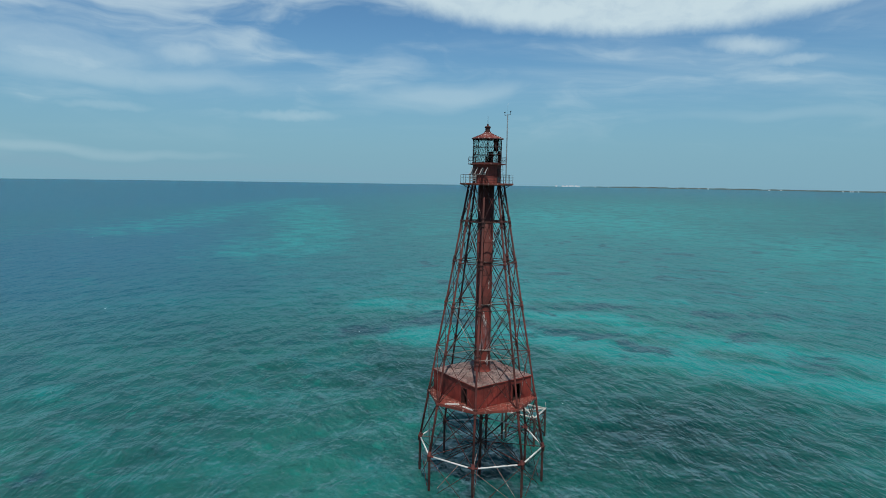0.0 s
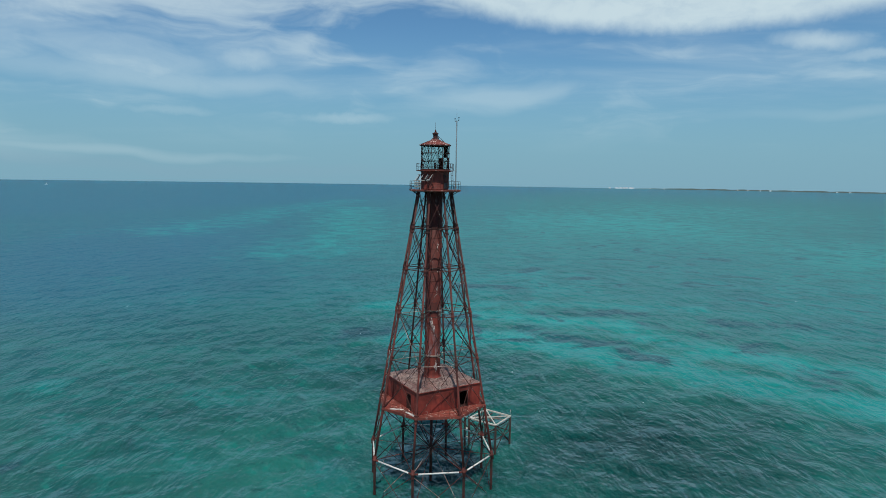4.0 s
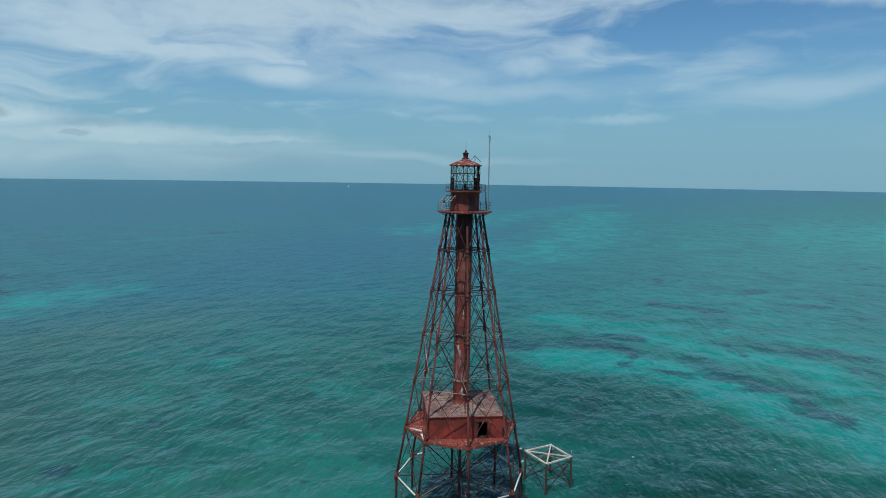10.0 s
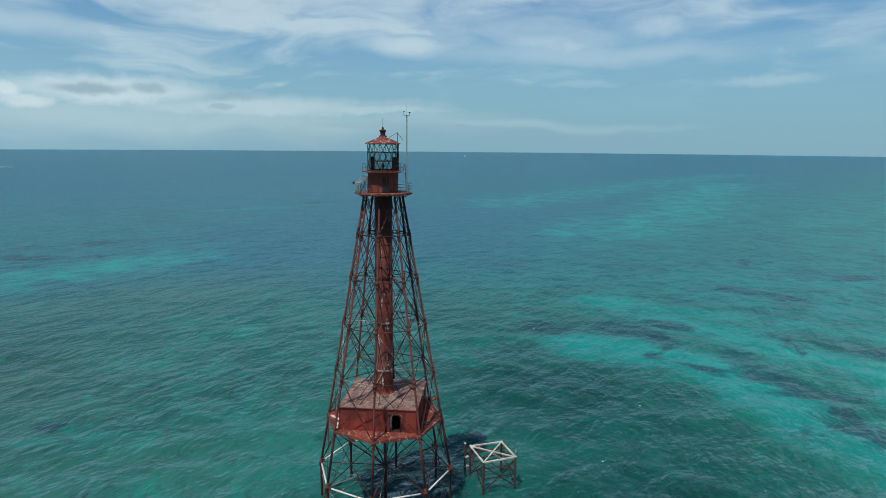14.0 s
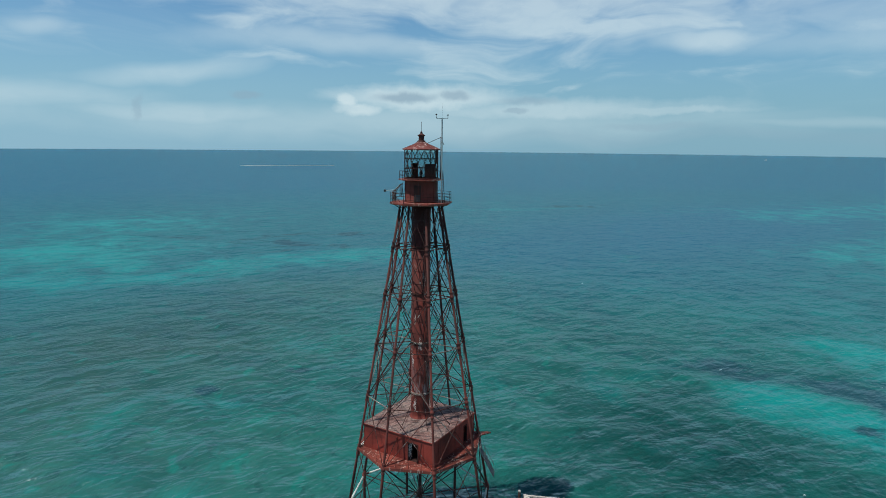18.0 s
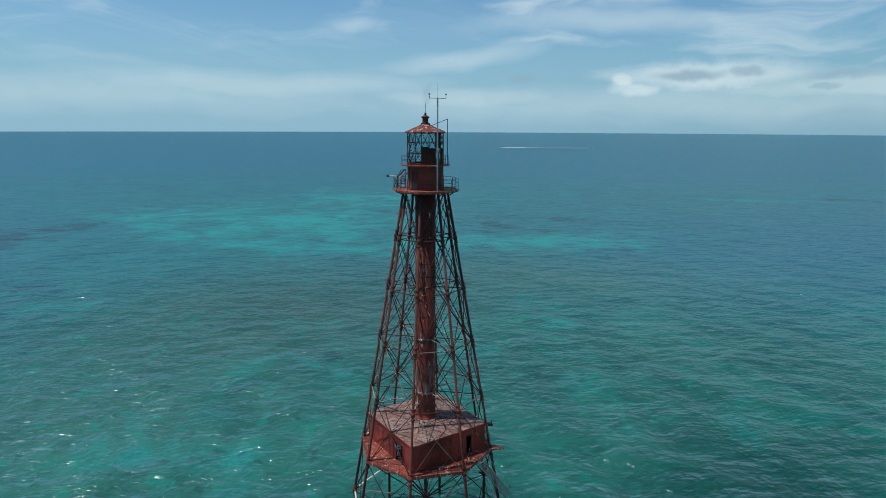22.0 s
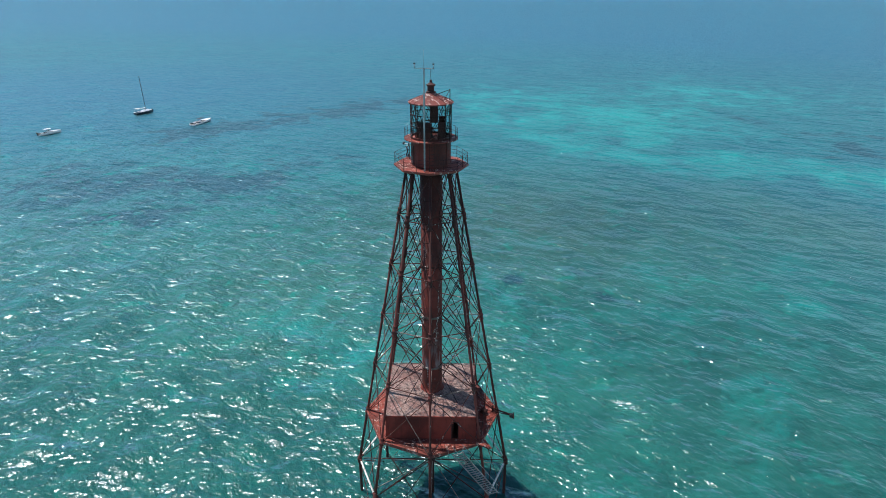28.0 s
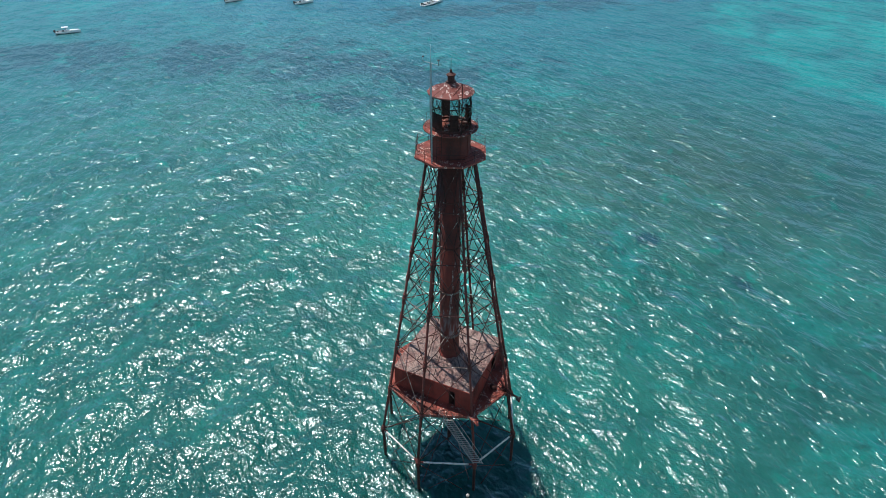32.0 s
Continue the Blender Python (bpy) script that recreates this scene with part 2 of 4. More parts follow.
def roof_sheet(k, shader):
    p = place(k)
    big = k.noise(p, 0.5, 6.0, 0.65, 0.6)
    stain = k.noise(k.vmath("MULTIPLY", p, (1.0, 2.2, 1.0)), 1.7, 7.0, 0.7, 0.4)
    fine = k.noise(p, 14.0, 5.0, 0.65)
    c = k.mix(k.ramp(big, 0.38, 0.60), (0.245, 0.125, 0.106), (0.33, 0.235, 0.20))
    crease = k.noise(k.vmath("MULTIPLY", p, (0.7, 2.6, 1.0)), 3.2, 5.0, 0.65, 1.2)
    c = k.mix(k.ramp(crease, 0.55, 0.63, 0.0, 0.8), c, (0.05, 0.036, 0.034))
    c = k.mix(k.ramp(crease, 0.42, 0.34, 0.0, 0.6), c, (0.50, 0.42, 0.38))
    c = k.mix(k.ramp(stain, 0.50, 0.60, 0.0, 0.85), c, (0.075, 0.052, 0.046))
    c = k.mix(k.ramp(stain, 0.42, 0.30, 0.0, 0.85), c, (0.46, 0.37, 0.33))
    c = k.mix(k.ramp(fine, 0.48, 0.70, 0.0, 0.5), c, (0.12, 0.075, 0.065))
    own = k.add("ShaderNodeObjectInfo").outputs["Random"]
    c = k.mix(1.0, c, k.mix(own, (0.84, 0.83, 0.83), (1.1, 1.1, 1.1)), "MULTIPLY")
    k.set(shader.inputs["Base Color"], c)
    k.set(shader.inputs["Roughness"], 0.8)
    bump(k, shader, k.math("ADD", fine, k.math("ADD", stain, k.math("MULTIPLY", crease, 2.0))), 0.7, 0.04)


def plain(color, rough, metal=0.0, speck=0.25):
    def build(k, shader):
        p = place(k)
        fine = k.noise(p, 7.0, 5.0, 0.6)
        big = k.noise(p, 0.9, 4.0, 0.6)
        dim = tuple(v * (1 - speck) for v in color)
        c = k.mix(k.ramp(k.math("MULTIPLY", k.math("ADD", fine, big), 0.5), 0.35, 0.65), color, dim)
        k.set(shader.inputs["Base Color"], c)
        k.set(shader.inputs["Metallic"], metal)
        k.set(shader.inputs["Roughness"], k.ramp(fine, 0.3, 0.7, rough * 0.8, min(1.0, rough * 1.2)))
        bump(k, shader, fine, 0.15, 0.01)
    return build


def clear_glass(k, shader):
    k.set(shader.inputs["Base Color"], (0.80, 0.89, 0.87))
    k.set(shader.inputs["Roughness"], k.ramp(k.noise(place(k), 3.0), 0.3, 0.7, 0.02, 0.12))
    k.set(shader.inputs["Transmission Weight"], 1.0)
    k.set(shader.inputs["IOR"], 1.05)


CREST = 195  # the way along which the wave crests run, in degrees


def sea_surface(k, shader):
    p = place(k)
    bed = k.add("ShaderNodeVertexColor", layer_name="seabed")
    s = k.add("ShaderNodeSeparateColor")
    k.set(s.inputs[0], bed.outputs[0])
    sand, grass, far_blue, murk = s.outputs[0], s.outputs[1], s.outputs[2], bed.outputs["Alpha"]
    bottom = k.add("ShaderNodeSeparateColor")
    k.set(bottom.inputs[0], k.add("ShaderNodeVertexColor", layer_name="dim_mottle").outputs[0])
    dim_shade, mottle = bottom.outputs[0], bottom.outputs[1]
    mid = k.noise(p, 0.03, 3.5, 0.5, 0.8)
    small = k.noise(p, 0.11, 5.0, 0.6, 0.6)
    patch = k.math("ADD", k.math("MULTIPLY", mid, 0.5), k.math("MULTIPLY", small, 0.5))
    clump = k.noise(p, 0.055, 7.0, 0.66, 0.7)
    head = k.noise(p, 0.28, 4.0, 0.6, 0.5)
    ragged = k.math("MULTIPLY", k.math("SUBTRACT", clump, 0.5), 2.3)
    # open bottom, deep water with sky reflection and haze painted in, brownish rubble, sand, then weed beds and coral
    # heads
    c = k.mix(k.ramp(patch, 0.38, 0.62), (0.007, 0.098, 0.082), (0.011, 0.160, 0.126))
    c = k.mix(far_blue, c, (0.012, 0.102, 0.160))
    c = k.mix(k.math("MULTIPLY", murk, k.ramp(patch, 0.28, 0.58, 0.35, 1.0)), c, (0.050, 0.130, 0.104))
    c = k.mix(k.ramp(k.math("ADD", sand, k.math("MULTIPLY", ragged, 0.9)), 0.14, 0.98), c, (0.003, 0.255, 0.232))
    c = k.mix(k.ramp(k.math("ADD", grass, ragged), 0.30, 0.66, 0.0, 0.9), c, (0.013, 0.058, 0.076))
    c = k.mix(k.math("MULTIPLY", k.ramp(head, 0.54, 0.72, 0.0, 0.6), mottle), c, (0.010, 0.060, 0.056))
    c = k.mix(k.math("MULTIPLY", k.ramp(k.noise(p, 0.17, 3.0, 0.55, 0.6), 0.58, 0.70, 0.0, 0.6), mottle), c, (0.004, 0.21, 0.165))
    c = k.mix(1.0, c, k.mix(dim_shade, (1.06, 1.06, 1.06), (0.30, 0.35, 0.38)), "MULTIPLY")
    cap = k.math("MULTIPLY", k.ramp(k.noise(p, 0.4, 5.0, 0.68, 0.6), 0.705, 0.735), k.ramp(k.noise(p, 0.05, 2.0), 0.5, 0.6))
    c = k.mix(cap, c, (0.7, 0.75, 0.75))
    # wind waves with long crests
    ways = []
    for turn, squeeze in ((CREST, 0.6), (CREST + 34, 0.7), (CREST - 27, 0.8)):
        line = Vector((math.cos(radians(turn)), math.sin(radians(turn)), 0))
        dots = []
        for axis in (line, Vector((-line.y, line.x, 0))):
            d = k.tree.nodes.new("ShaderNodeVectorMath")
            d.operation = "DOT_PRODUCT"
            k.set(d.inputs[0], p)
            k.set(d.inputs[1], tuple(axis))
            dots.append(d.outputs["Value"])
        ways.append(k.add("ShaderNodeCombineXYZ", X=k.math("MULTIPLY", dots[0], squeeze), Y=dots[1], Z=0.0).outputs[0])
    swell = k.noise(ways[0], 0.11, 2.0, 0.5, 0.2)
    chop = k.noise(ways[0], 0.42, 2.0, 0.5, 0.35)
    cross = k.noise(ways[1], 0.62, 2.0, 0.5, 0.35)
    lap = k.noise(ways[2], 1.25, 2.0, 0.55, 0.3)
    h = k.math("MULTIPLY", swell, 1.0)
    h = k.math("ADD", h, k.math("MULTIPLY", chop, 0.78))
    h = k.math("ADD", h, k.math("MULTIPLY", cross, 0.34))
    h = k.math("ADD", h, k.math("MULTIPLY", lap, 0.20))
    h = k.math("ADD", h, k.math("MULTIPLY", k.noise(p, 2.7, 2.0, 0.5, 0.3), 0.035))
    facet = k.add("ShaderNodeBump", Strength=1.0, Distance=1.15, Height=h)
    soft = k.add("ShaderNodeBump", Strength=1.0, Distance=0.8, Height=h)
    body = k.add("ShaderNodeSubsurfaceScattering", falloff="BURLEY", Color=c, Scale=1.1, Normal=soft.outputs[0])
    body.inputs["Radius"].default_value = (0.3, 1.0, 1.0)
    gloss = k.add("ShaderNodeMixShader", Fac=0.3)
    for slot, rough in ((1, 0.135), (2, 0.30)):
        k.set(gloss.inputs[slot], k.add("ShaderNodeBsdfGlossy", Color=(0.78, 0.96, 1.0), Roughness=rough, Normal=facet.outputs[0]).outputs[0])
    # the sheen is stronger on the backs of the waves than on their fronts
    roll = k.math("ADD", k.math("MULTIPLY", k.noise(ways[0], 0.2, 3.0, 0.6, 0.3), 2.6), k.math("ADD", k.math("MULTIPLY", swell, 2.0), k.math("MULTIPLY", h, 0.5)))
    slope = k.add("ShaderNodeBump", Strength=1.0, Distance=0.85, Height=roll)
    mirror = k.math("MINIMUM", k.math("MULTIPLY", k.add("ShaderNodeFresnel", IOR=1.6, Normal=slope.outputs[0]).outputs[0], 0.75), 0.33)
    both = k.add("ShaderNodeMixShader")
    k.set(both.inputs[0], mirror)
    k.set(both.inputs[1], body.outputs[0])
    k.set(both.inputs[2], gloss.outputs[0])
    out = [v for v in k.tree.nodes if v.type == "OUTPUT_MATERIAL"][0]
    k.set(out.inputs[0], both.outputs[0])
    k.tree.nodes.remove(shader)


IRON = material("weathered_red_iron", painted_iron((0.168, 0.042, 0.033), (0.058, 0.023, 0.020), (0.5, 0.44, 0.4), 0.66, shade_grime=(20.0, 40.0)))
HOUSE = material("house_red_paint", painted_iron((0.30, 0.050, 0.036), (0.105, 0.024, 0.019), (0.08, 0.04, 0.035), 0.66))
TUBE = material("tube_red_paint", painted_iron((0.20, 0.038, 0.027), (0.075, 0.023, 0.019), (0.55, 0.49, 0.46), 0.61, wear=(18.0, 22.5), shade_grime=(22.0, 42.0)))
WATCH = material("watch_room_paint", painted_iron((0.150, 0.034, 0.026), (0.050, 0.019, 0.016), (0.3, 0.2, 0.17), 0.66))
RUST = material("dark_rusty_iron", painted_iron((0.058, 0.023, 0.019), (0.026, 0.015, 0.014), (0.42, 0.36, 0.32), 0.68, 0.75))
ROD = material("rod_iron", painted_iron((0.105, 0.033, 0.026), (0.042, 0.020, 0.017), (0.55, 0.5, 0.45), 0.585, 0.7))
DECK = material("deck_red_paint", painted_iron((0.27, 0.064, 0.046), (0.105, 0.033, 0.026), (0.58, 0.42, 0.36), 0.555))
GUANO = material("bird_limed_iron", guano)
LIMED = material("limed_rod", painted_iron((0.27, 0.21, 0.18), (0.10, 0.06, 0.05), (0.6, 0.57, 0.52), 0.54, 0.8))
PEEL = material("peeling_white_door", peeling)
CHALK = material("weathered_white_bar", plain((0.46, 0.45, 0.42), 0.8, 0.0, 0.4))
ROOF = material("weathered_roof_sheet", roof_sheet)
BLEACHED = material("bleached_timber", plain((0.66, 0.62, 0.55), 0.85, 0.0, 0.5))
STEEL = material("rust_stained_steel", plain((0.36, 0.33, 0.31), 0.7, 0.0, 0.4))
WHITE = material("chalky_white", plain((0.72, 0.71, 0.67), 0.7))
GREY = material("galvanised_pole", plain((0.36, 0.39, 0.39), 0.5, 0.4))
BLACK = material("dark_fitting", plain((0.02, 0.022, 0.024), 0.5))
PILE = material("wet_pile", painted_iron((0.085, 0.030, 0.024), (0.030, 0.018, 0.016), (0.30, 0.26, 0.22), 0.70, 0.5))
CAP = material("lantern_roof_paint", painted_iron((0.19, 0.055, 0.046), (0.10, 0.036, 0.032), (0.60, 0.48, 0.44), 0.535))
GLASS = material("lantern_glass", clear_glass)
HULL = material("gelcoat", plain((0.85, 0.86, 0.86), 0.3, 0.0, 0.06))
# the shade on the yacht's side, put into the colour of its whole hull
SHADE_HULL = material("shaded_hull", plain((0.045, 0.06, 0.075), 0.4))
CUSHION = material("dark_canvas", plain((0.03, 0.038, 0.05), 0.8))
FLOOR = material("boat_floor", plain((0.45, 0.47, 0.47), 0.6))
WOOD = material("grey_timber", plain((0.30, 0.26, 0.22), 0.85, 0.0, 0.45))
TIMBER = material("brown_pile", plain((0.07, 0.044, 0.034), 0.85, 0.0, 0.5))
LAND = material("mangrove_shore", plain((0.07, 0.10, 0.085), 0.9))
BLOCK = material("far_building", plain((0.86, 0.86, 0.84), 0.8, 0.0, 0.1))
FOAM = material("foam", plain((0.8, 0.83, 0.84), 0.9))
SEA = material("sea", sea_surface)


# ---------------------------------------------------------------- building helpers
def mesh_of(bm, name, mat, smooth=False):
    me = bpy.data.meshes.new(name)
    bm.to_mesh(me)
    bm.free()
    me.materials.append(mat)
    if smooth:
        me.shade_smooth()
    return me


def thing(name, at=(0, 0, 0), **tags):
    ob = new(name)
    ob.location = at
    ob.empty_display_size = 0.3
    return tagged(ob, **tags)


def part(name, shape, mat, parent, label="", smooth=False, m=None):
    """One mesh object under a thing or a part; shape is a bmesh or a mesh."""
    me = shape if isinstance(shape, bpy.types.Mesh) else mesh_of(shape, name, mat, smooth)
    ob = new(name, me)
    ob.parent = parent
    if m is not None:
        ob.matrix_local = m
    return tagged(ob, label=label) if label else ob


def box(bm, size, at=(0, 0, 0), m=None, bevel=0.0):
    made = bmesh.ops.create_cube(bm, size=1.0, matrix=(m or Matrix()) @ Matrix.Translation(at) @ Matrix.Diagonal((*size, 1)))
    if bevel:
        edges = {e for v in made["verts"] for e in v.link_edges}
        bmesh.ops.bevel(bm, geom=list(edges), offset=bevel, segments=1, affect="EDGES")
    return bm


def lathe(bm, profile, sides=24, m=None, turn=0.0, cap=True):
    """Rings of (radius, height) round the z axis, closed at both ends."""
    m = m or Matrix()
    rings = []
    for r, z in profile:
        rings.append([bm.verts.new(m @ Vector((r * math.cos(turn + 2 * math.pi * i / sides), r * math.sin(turn + 2 * math.pi * i / sides), z))) for i in range(sides)])
    for a, b in zip(rings, rings[1:]):
        for i in range(sides):
            bm.faces.new((a[i], a[(i + 1) % sides], b[(i + 1) % sides], b[i]))
    if cap:
        bm.faces.new(list(reversed(rings[0])))
        bm.faces.new(rings[-1])
    return bm


def span(a, b):
    """The matrix that lays a unit rod (z from 0 to 1) from a to b, keeping its thickness."""
    a, b = Vector(a), Vector(b)
    d = b - a
    return Matrix.Translation(a) @ d.to_track_quat("Z", "Y").to_matrix().to_4x4() @ Matrix.Diagonal((1, 1, d.length, 1))


def tube(bm, a, b, r, sides=8, r2=None):
    return lathe(bm, [(r, 0), (r2 or r, 1)], sides, span(a, b))


RODS = {}


def rod(name, a, b, r, mat, parent, label="", sides=7):
    """A straight rod as an object of its own; alike rods share one mesh."""
    key = (round(r, 4), mat.name, sides)
    if key not in RODS:
        RODS[key] = mesh_of(lathe(bmesh.new(), [(r, 0), (r, 1)], sides), name, mat, True)
    return part(name, RODS[key], mat, parent, label, m=span(a, b))


def polar(r, degrees, z):
    return Vector((r * math.cos(radians(degrees)), r * math.sin(radians(degrees)), z))


def prism(bm, outline, z0, z1):
    """A flat plate from a plan outline."""
    low = [bm.verts.new((x, y, z0)) for x, y in outline]
    top = [bm.verts.new((x, y, z1)) for x, y in outline]
    bm.faces.new(list(reversed(low)))
    bm.faces.new(top)
    for i in range(len(low)):
        j = (i + 1) % len(low)
        bm.faces.new((low[i], low[j], top[j], top[i]))
    return bm


# ---------------------------------------------------------------- the sea
SEA_EDGE = 4960.0
radii = [0.0]
while radii[-1] < SEA_EDGE:
    radii.append(radii[-1] + max(0.7, 0.0125 * radii[-1]))
radii[-1] = SEA_EDGE
SEGS = 384
rr = np.repeat(np.array(radii[1:]), SEGS)
aa = np.tile(np.linspace(0, 2 * np.pi, SEGS, endpoint=False), len(radii) - 1)
xs, ys = rr * np.cos(aa), rr * np.sin(aa)
zs = np.zeros_like(xs)
rng = np.random.default_rng(4)
for _ in range(9):
    length = rng.uniform(5, 17)
    ang = radians(232) + rng.normal(0, 0.4)
    zs += 0.012 * length ** 0.7 * np.sin((xs * np.cos(ang) + ys * np.sin(ang)) * 2 * np.pi / length + rng.uniform(0, 6.28))
zs *= np.clip(1.3 - rr / 260, 0, 1)
co = np.concatenate([[[0, 0, 0]], np.stack([xs, ys, zs], 1)])
count = len(radii) - 1
ring = np.arange(count - 1)[:, None] * SEGS + 1
i = np.arange(SEGS)[None]
j = (i + 1) % SEGS
quads = np.stack([ring + i, ring + SEGS + i, ring + SEGS + j, ring + j], -1).reshape(-1, 4)
tris = [(0, 1 + a, 1 + (a + 1) % SEGS) for a in range(SEGS)]
sea_mesh = bpy.data.meshes.new("water")
sea_mesh.from_pydata(co.tolist(), [], tris + quads.tolist())
sea_mesh.shade_smooth()


def blobs(rows):
    """Soft ellipses over the plan: x, y, half length, half width, turn in degrees, weight."""
    total = np.zeros(len(co))
    for x, y, a, b, turn, weight in rows:
        c, s = math.cos(radians(turn)), math.sin(radians(turn))
        u = ((co[:, 0] - x) * c + (co[:, 1] - y) * s) / a
        v = (-(co[:, 0] - x) * s + (co[:, 1] - y) * c) / b
        total = np.maximum(total, weight * np.exp(-(u * u + v * v)))
    return total


def bands(rows):
    """Soft bands along lines over the plan: half width, weight, then the line's points."""
    total = np.zeros(len(co))
    for wide, weight, *line in rows:
        for (x0, y0), (x1, y1) in zip(line, line[1:]):
            dx, dy = x1 - x0, y1 - y0
            f = np.clip(((co[:, 0] - x0) * dx + (co[:, 1] - y0) * dy) / (dx * dx + dy * dy), 0, 1)
            d = np.hypot(co[:, 0] - x0 - f * dx, co[:, 1] - y0 - f * dy) / wide
            total = np.maximum(total, weight * np.exp(-d * d))
    return total


far = np.hypot(co[:, 0], co[:, 1])
# pale sand: the flats to the west, the arc beyond them, the southern bar
sand_flats = blobs([(-560, 40, 420, 190, 4, 0.6), (-330, 190, 260, 130, -30, 0.56), (-900, 150, 600, 300, 0, 0.45), (-190, -10, 90, 70, 20, 0.42), (60, 420, 400, 200, 0, 0.5), (420, 120, 260, 130, 20, 0.4),
           (108, -225, 66, 62, 0, 0.66), (170, -240, 70, 46, 20, 0.5), (110, -320, 80, 70, 0, 0.5), (40, -52, 40, 16, 60, 0.2), (8, -50, 70, 50, 0, 0.26), (-16, -83, 8, 6, 0, 0.55), (36, -11, 17, 8, 10, 0.42), (-43, -33, 9, 6, 0, 0.35)])
sand_bars = bands([(12, 0.95, (-74, -24), (-83, 0), (-72, 25), (-62, 47), (-48, 80), (-30, 110)), (13, 0.7, (-112, -48), (-108, -10), (-104, 28), (-84, 50), (-70, 85)), (12, 0.5, (-120, -23), (-135, 15), (-140, 60)),
           (50, 0.56, (-240, -142), (-350, -158), (-480, -215), (-760, -326)), (54, 0.46, (-320, -300), (-500, -335), (-720, -390), (-1050, -455)),
           (24, 0.56, (-38, -203), (18, -186), (60, -172), (108, -163), (150, -186), (205, -221)), (9, 0.45, (172, -14), (168, -42), (140, -59), (112, -74)), (10, 0.4, (-200, -372), (-110, -369))])
sand = np.maximum(sand_flats, sand_bars)
# dark weed beds
west_weed = bands([(9, 0.52, (-92, -27), (-92, -10), (-95, 3)), (8, 0.55, (-88, 8), (-82, 26), (-67, 33)), (9, 0.55, (-117, 5), (-124, 22), (-123, 35), (-104, 44), (-94, 62)), (9, 0.5, (-159, -33), (-160, -10)),
           (9, 0.55, (-196, -30), (-219, -8)), (7, 0.55, (-190, 4), (-198, 22)), (4, 0.5, (-79, -9), (-80, 5)), (9, 0.5, (-75, -39), (-88, -28), (-103, -20)), (8, 0.55, (-58, 66), (-72, 74)), (9, 0.5, (-120, 58), (-125, 80))])
south_weed = bands([(11, 0.5, (74, -264), (36, -246), (1, -222), (-22, -222)), (9, 0.5, (42, -246), (8, -266), (-28, -256)), (5, 0.45, (30, -208), (-14, -222)), (26, 0.68, (206, 95), (186, 40), (172, -5), (150, -30)), (24, 0.6, (215, -60), (212, -190)), (18, 0.55, (130, -5), (136, -79))])
weed_spots = blobs([(-320, 60, 260, 120, 20, 0.36), (-190, 50, 90, 80, 20, 0.3), (-480, 320, 300, 190, 0, 0.36), (-260, -60, 120, 45, 20, 0.32), (14, -59, 4, 3, 0, 0.6), (31, -52, 4, 3, 0, 0.6), (-10, -35, 6, 4, 30, 0.5), (-205, -384, 50, 20, 0, 0.4), (-60, -60, 30, 12, 0, 0.2)])
grass = np.maximum.reduce([west_weed, south_weed, weed_spots])
south = np.clip(-co[:, 1] / np.maximum(far, 1) * 1.3 + 0.1, 0, 1)
east = np.clip(co[:, 0] / np.maximum(far, 1), 0, 1)
# bluer with distance: deep water, plus sky reflection and haze put into the colour
far_blue = np.clip((-co[:, 1] - 90) / 650, 0, 1) * 0.65 + np.clip((far - 70) / 300, 0, 0.28) + blobs([(190, -15, 130, 60, 10, 0.35), (330, -60, 200, 160, 0, 0.6), (110, 0, 60, 50, 0, 0.25), (-200, -230, 260, 100, 25, 0.6), (-60, -160, 120, 70, 0, 0.3)]) + np.clip((far - 1100) / 3600, 0, 0.55) * (1 - south) + np.clip((far - 250) / 1500, 0, 0.5) * np.maximum(south * 0.6, east)
# brownish rubble flat south-east of the tower
murky = blobs([(52, -78, 62, 46, 60, 0.9), (0, -130, 60, 30, 0, 0.6), (60, -20, 60, 40, 20, 0.55), (110, 20, 90, 70, 0, 0.45), (0, -60, 90, 50, 0, 0.3)])
tone = sea_mesh.color_attributes.new("seabed", "FLOAT_COLOR", "POINT")
tone.data.foreach_set("color", np.stack([sand, grass, np.clip(far_blue, 0, 1), murky], 1).astype(np.float32).ravel())
# dims the water in patches; the one round the tower paints in its shadow
dim_shade = blobs([(-22, 28, 38, 34, 30, 1.0), (-50, 45, 36, 36, 0, 0.4), (-44, 0, 30, 46, 0, 0.8), (-5, 1, 17, 15, 0, 0.85), (50, -88, 70, 42, 40, 0.5), (0, -52, 50, 34, 0, 0.35), (-60, -60, 50, 50, 0, 0.35), (20, 30, 60, 40, 0, 0.3), (-45, -45, 50, 40, 0, 0.3)])
mottle = np.clip(blobs([(45, -40, 110, 95, 0, 1.0), (-10, -50, 60, 50, 0, 0.8), (165, 0, 110, 130, 0, 0.9)]) + 0.12, 0, 1)
dim_layer = sea_mesh.color_attributes.new("dim_mottle", "FLOAT_COLOR", "POINT")
dim_layer.data.foreach_set("color", np.stack([dim_shade, mottle, dim_shade, np.ones_like(dim_shade)], 1).astype(np.float32).ravel())
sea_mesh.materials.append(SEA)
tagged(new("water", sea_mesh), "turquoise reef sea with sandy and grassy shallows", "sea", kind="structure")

# ---------------------------------------------------------------- the lighthouse frame
LEVELS = (4.90, 11.60, 18.10, 24.25, 30.02, 35.41, 39.97)
R_RING, R_TOP = 8.53, 2.38
DECK_Z = 11.85


def leg_radius(z):
    return R_RING + (R_TOP - R_RING) * (z - LEVELS[0]) / (LEVELS[6] - LEVELS[0])


def node(k, level, inset=0.0):
    return polar(leg_radius(LEVELS[level]) - inset, 45 * k, LEVELS[level])


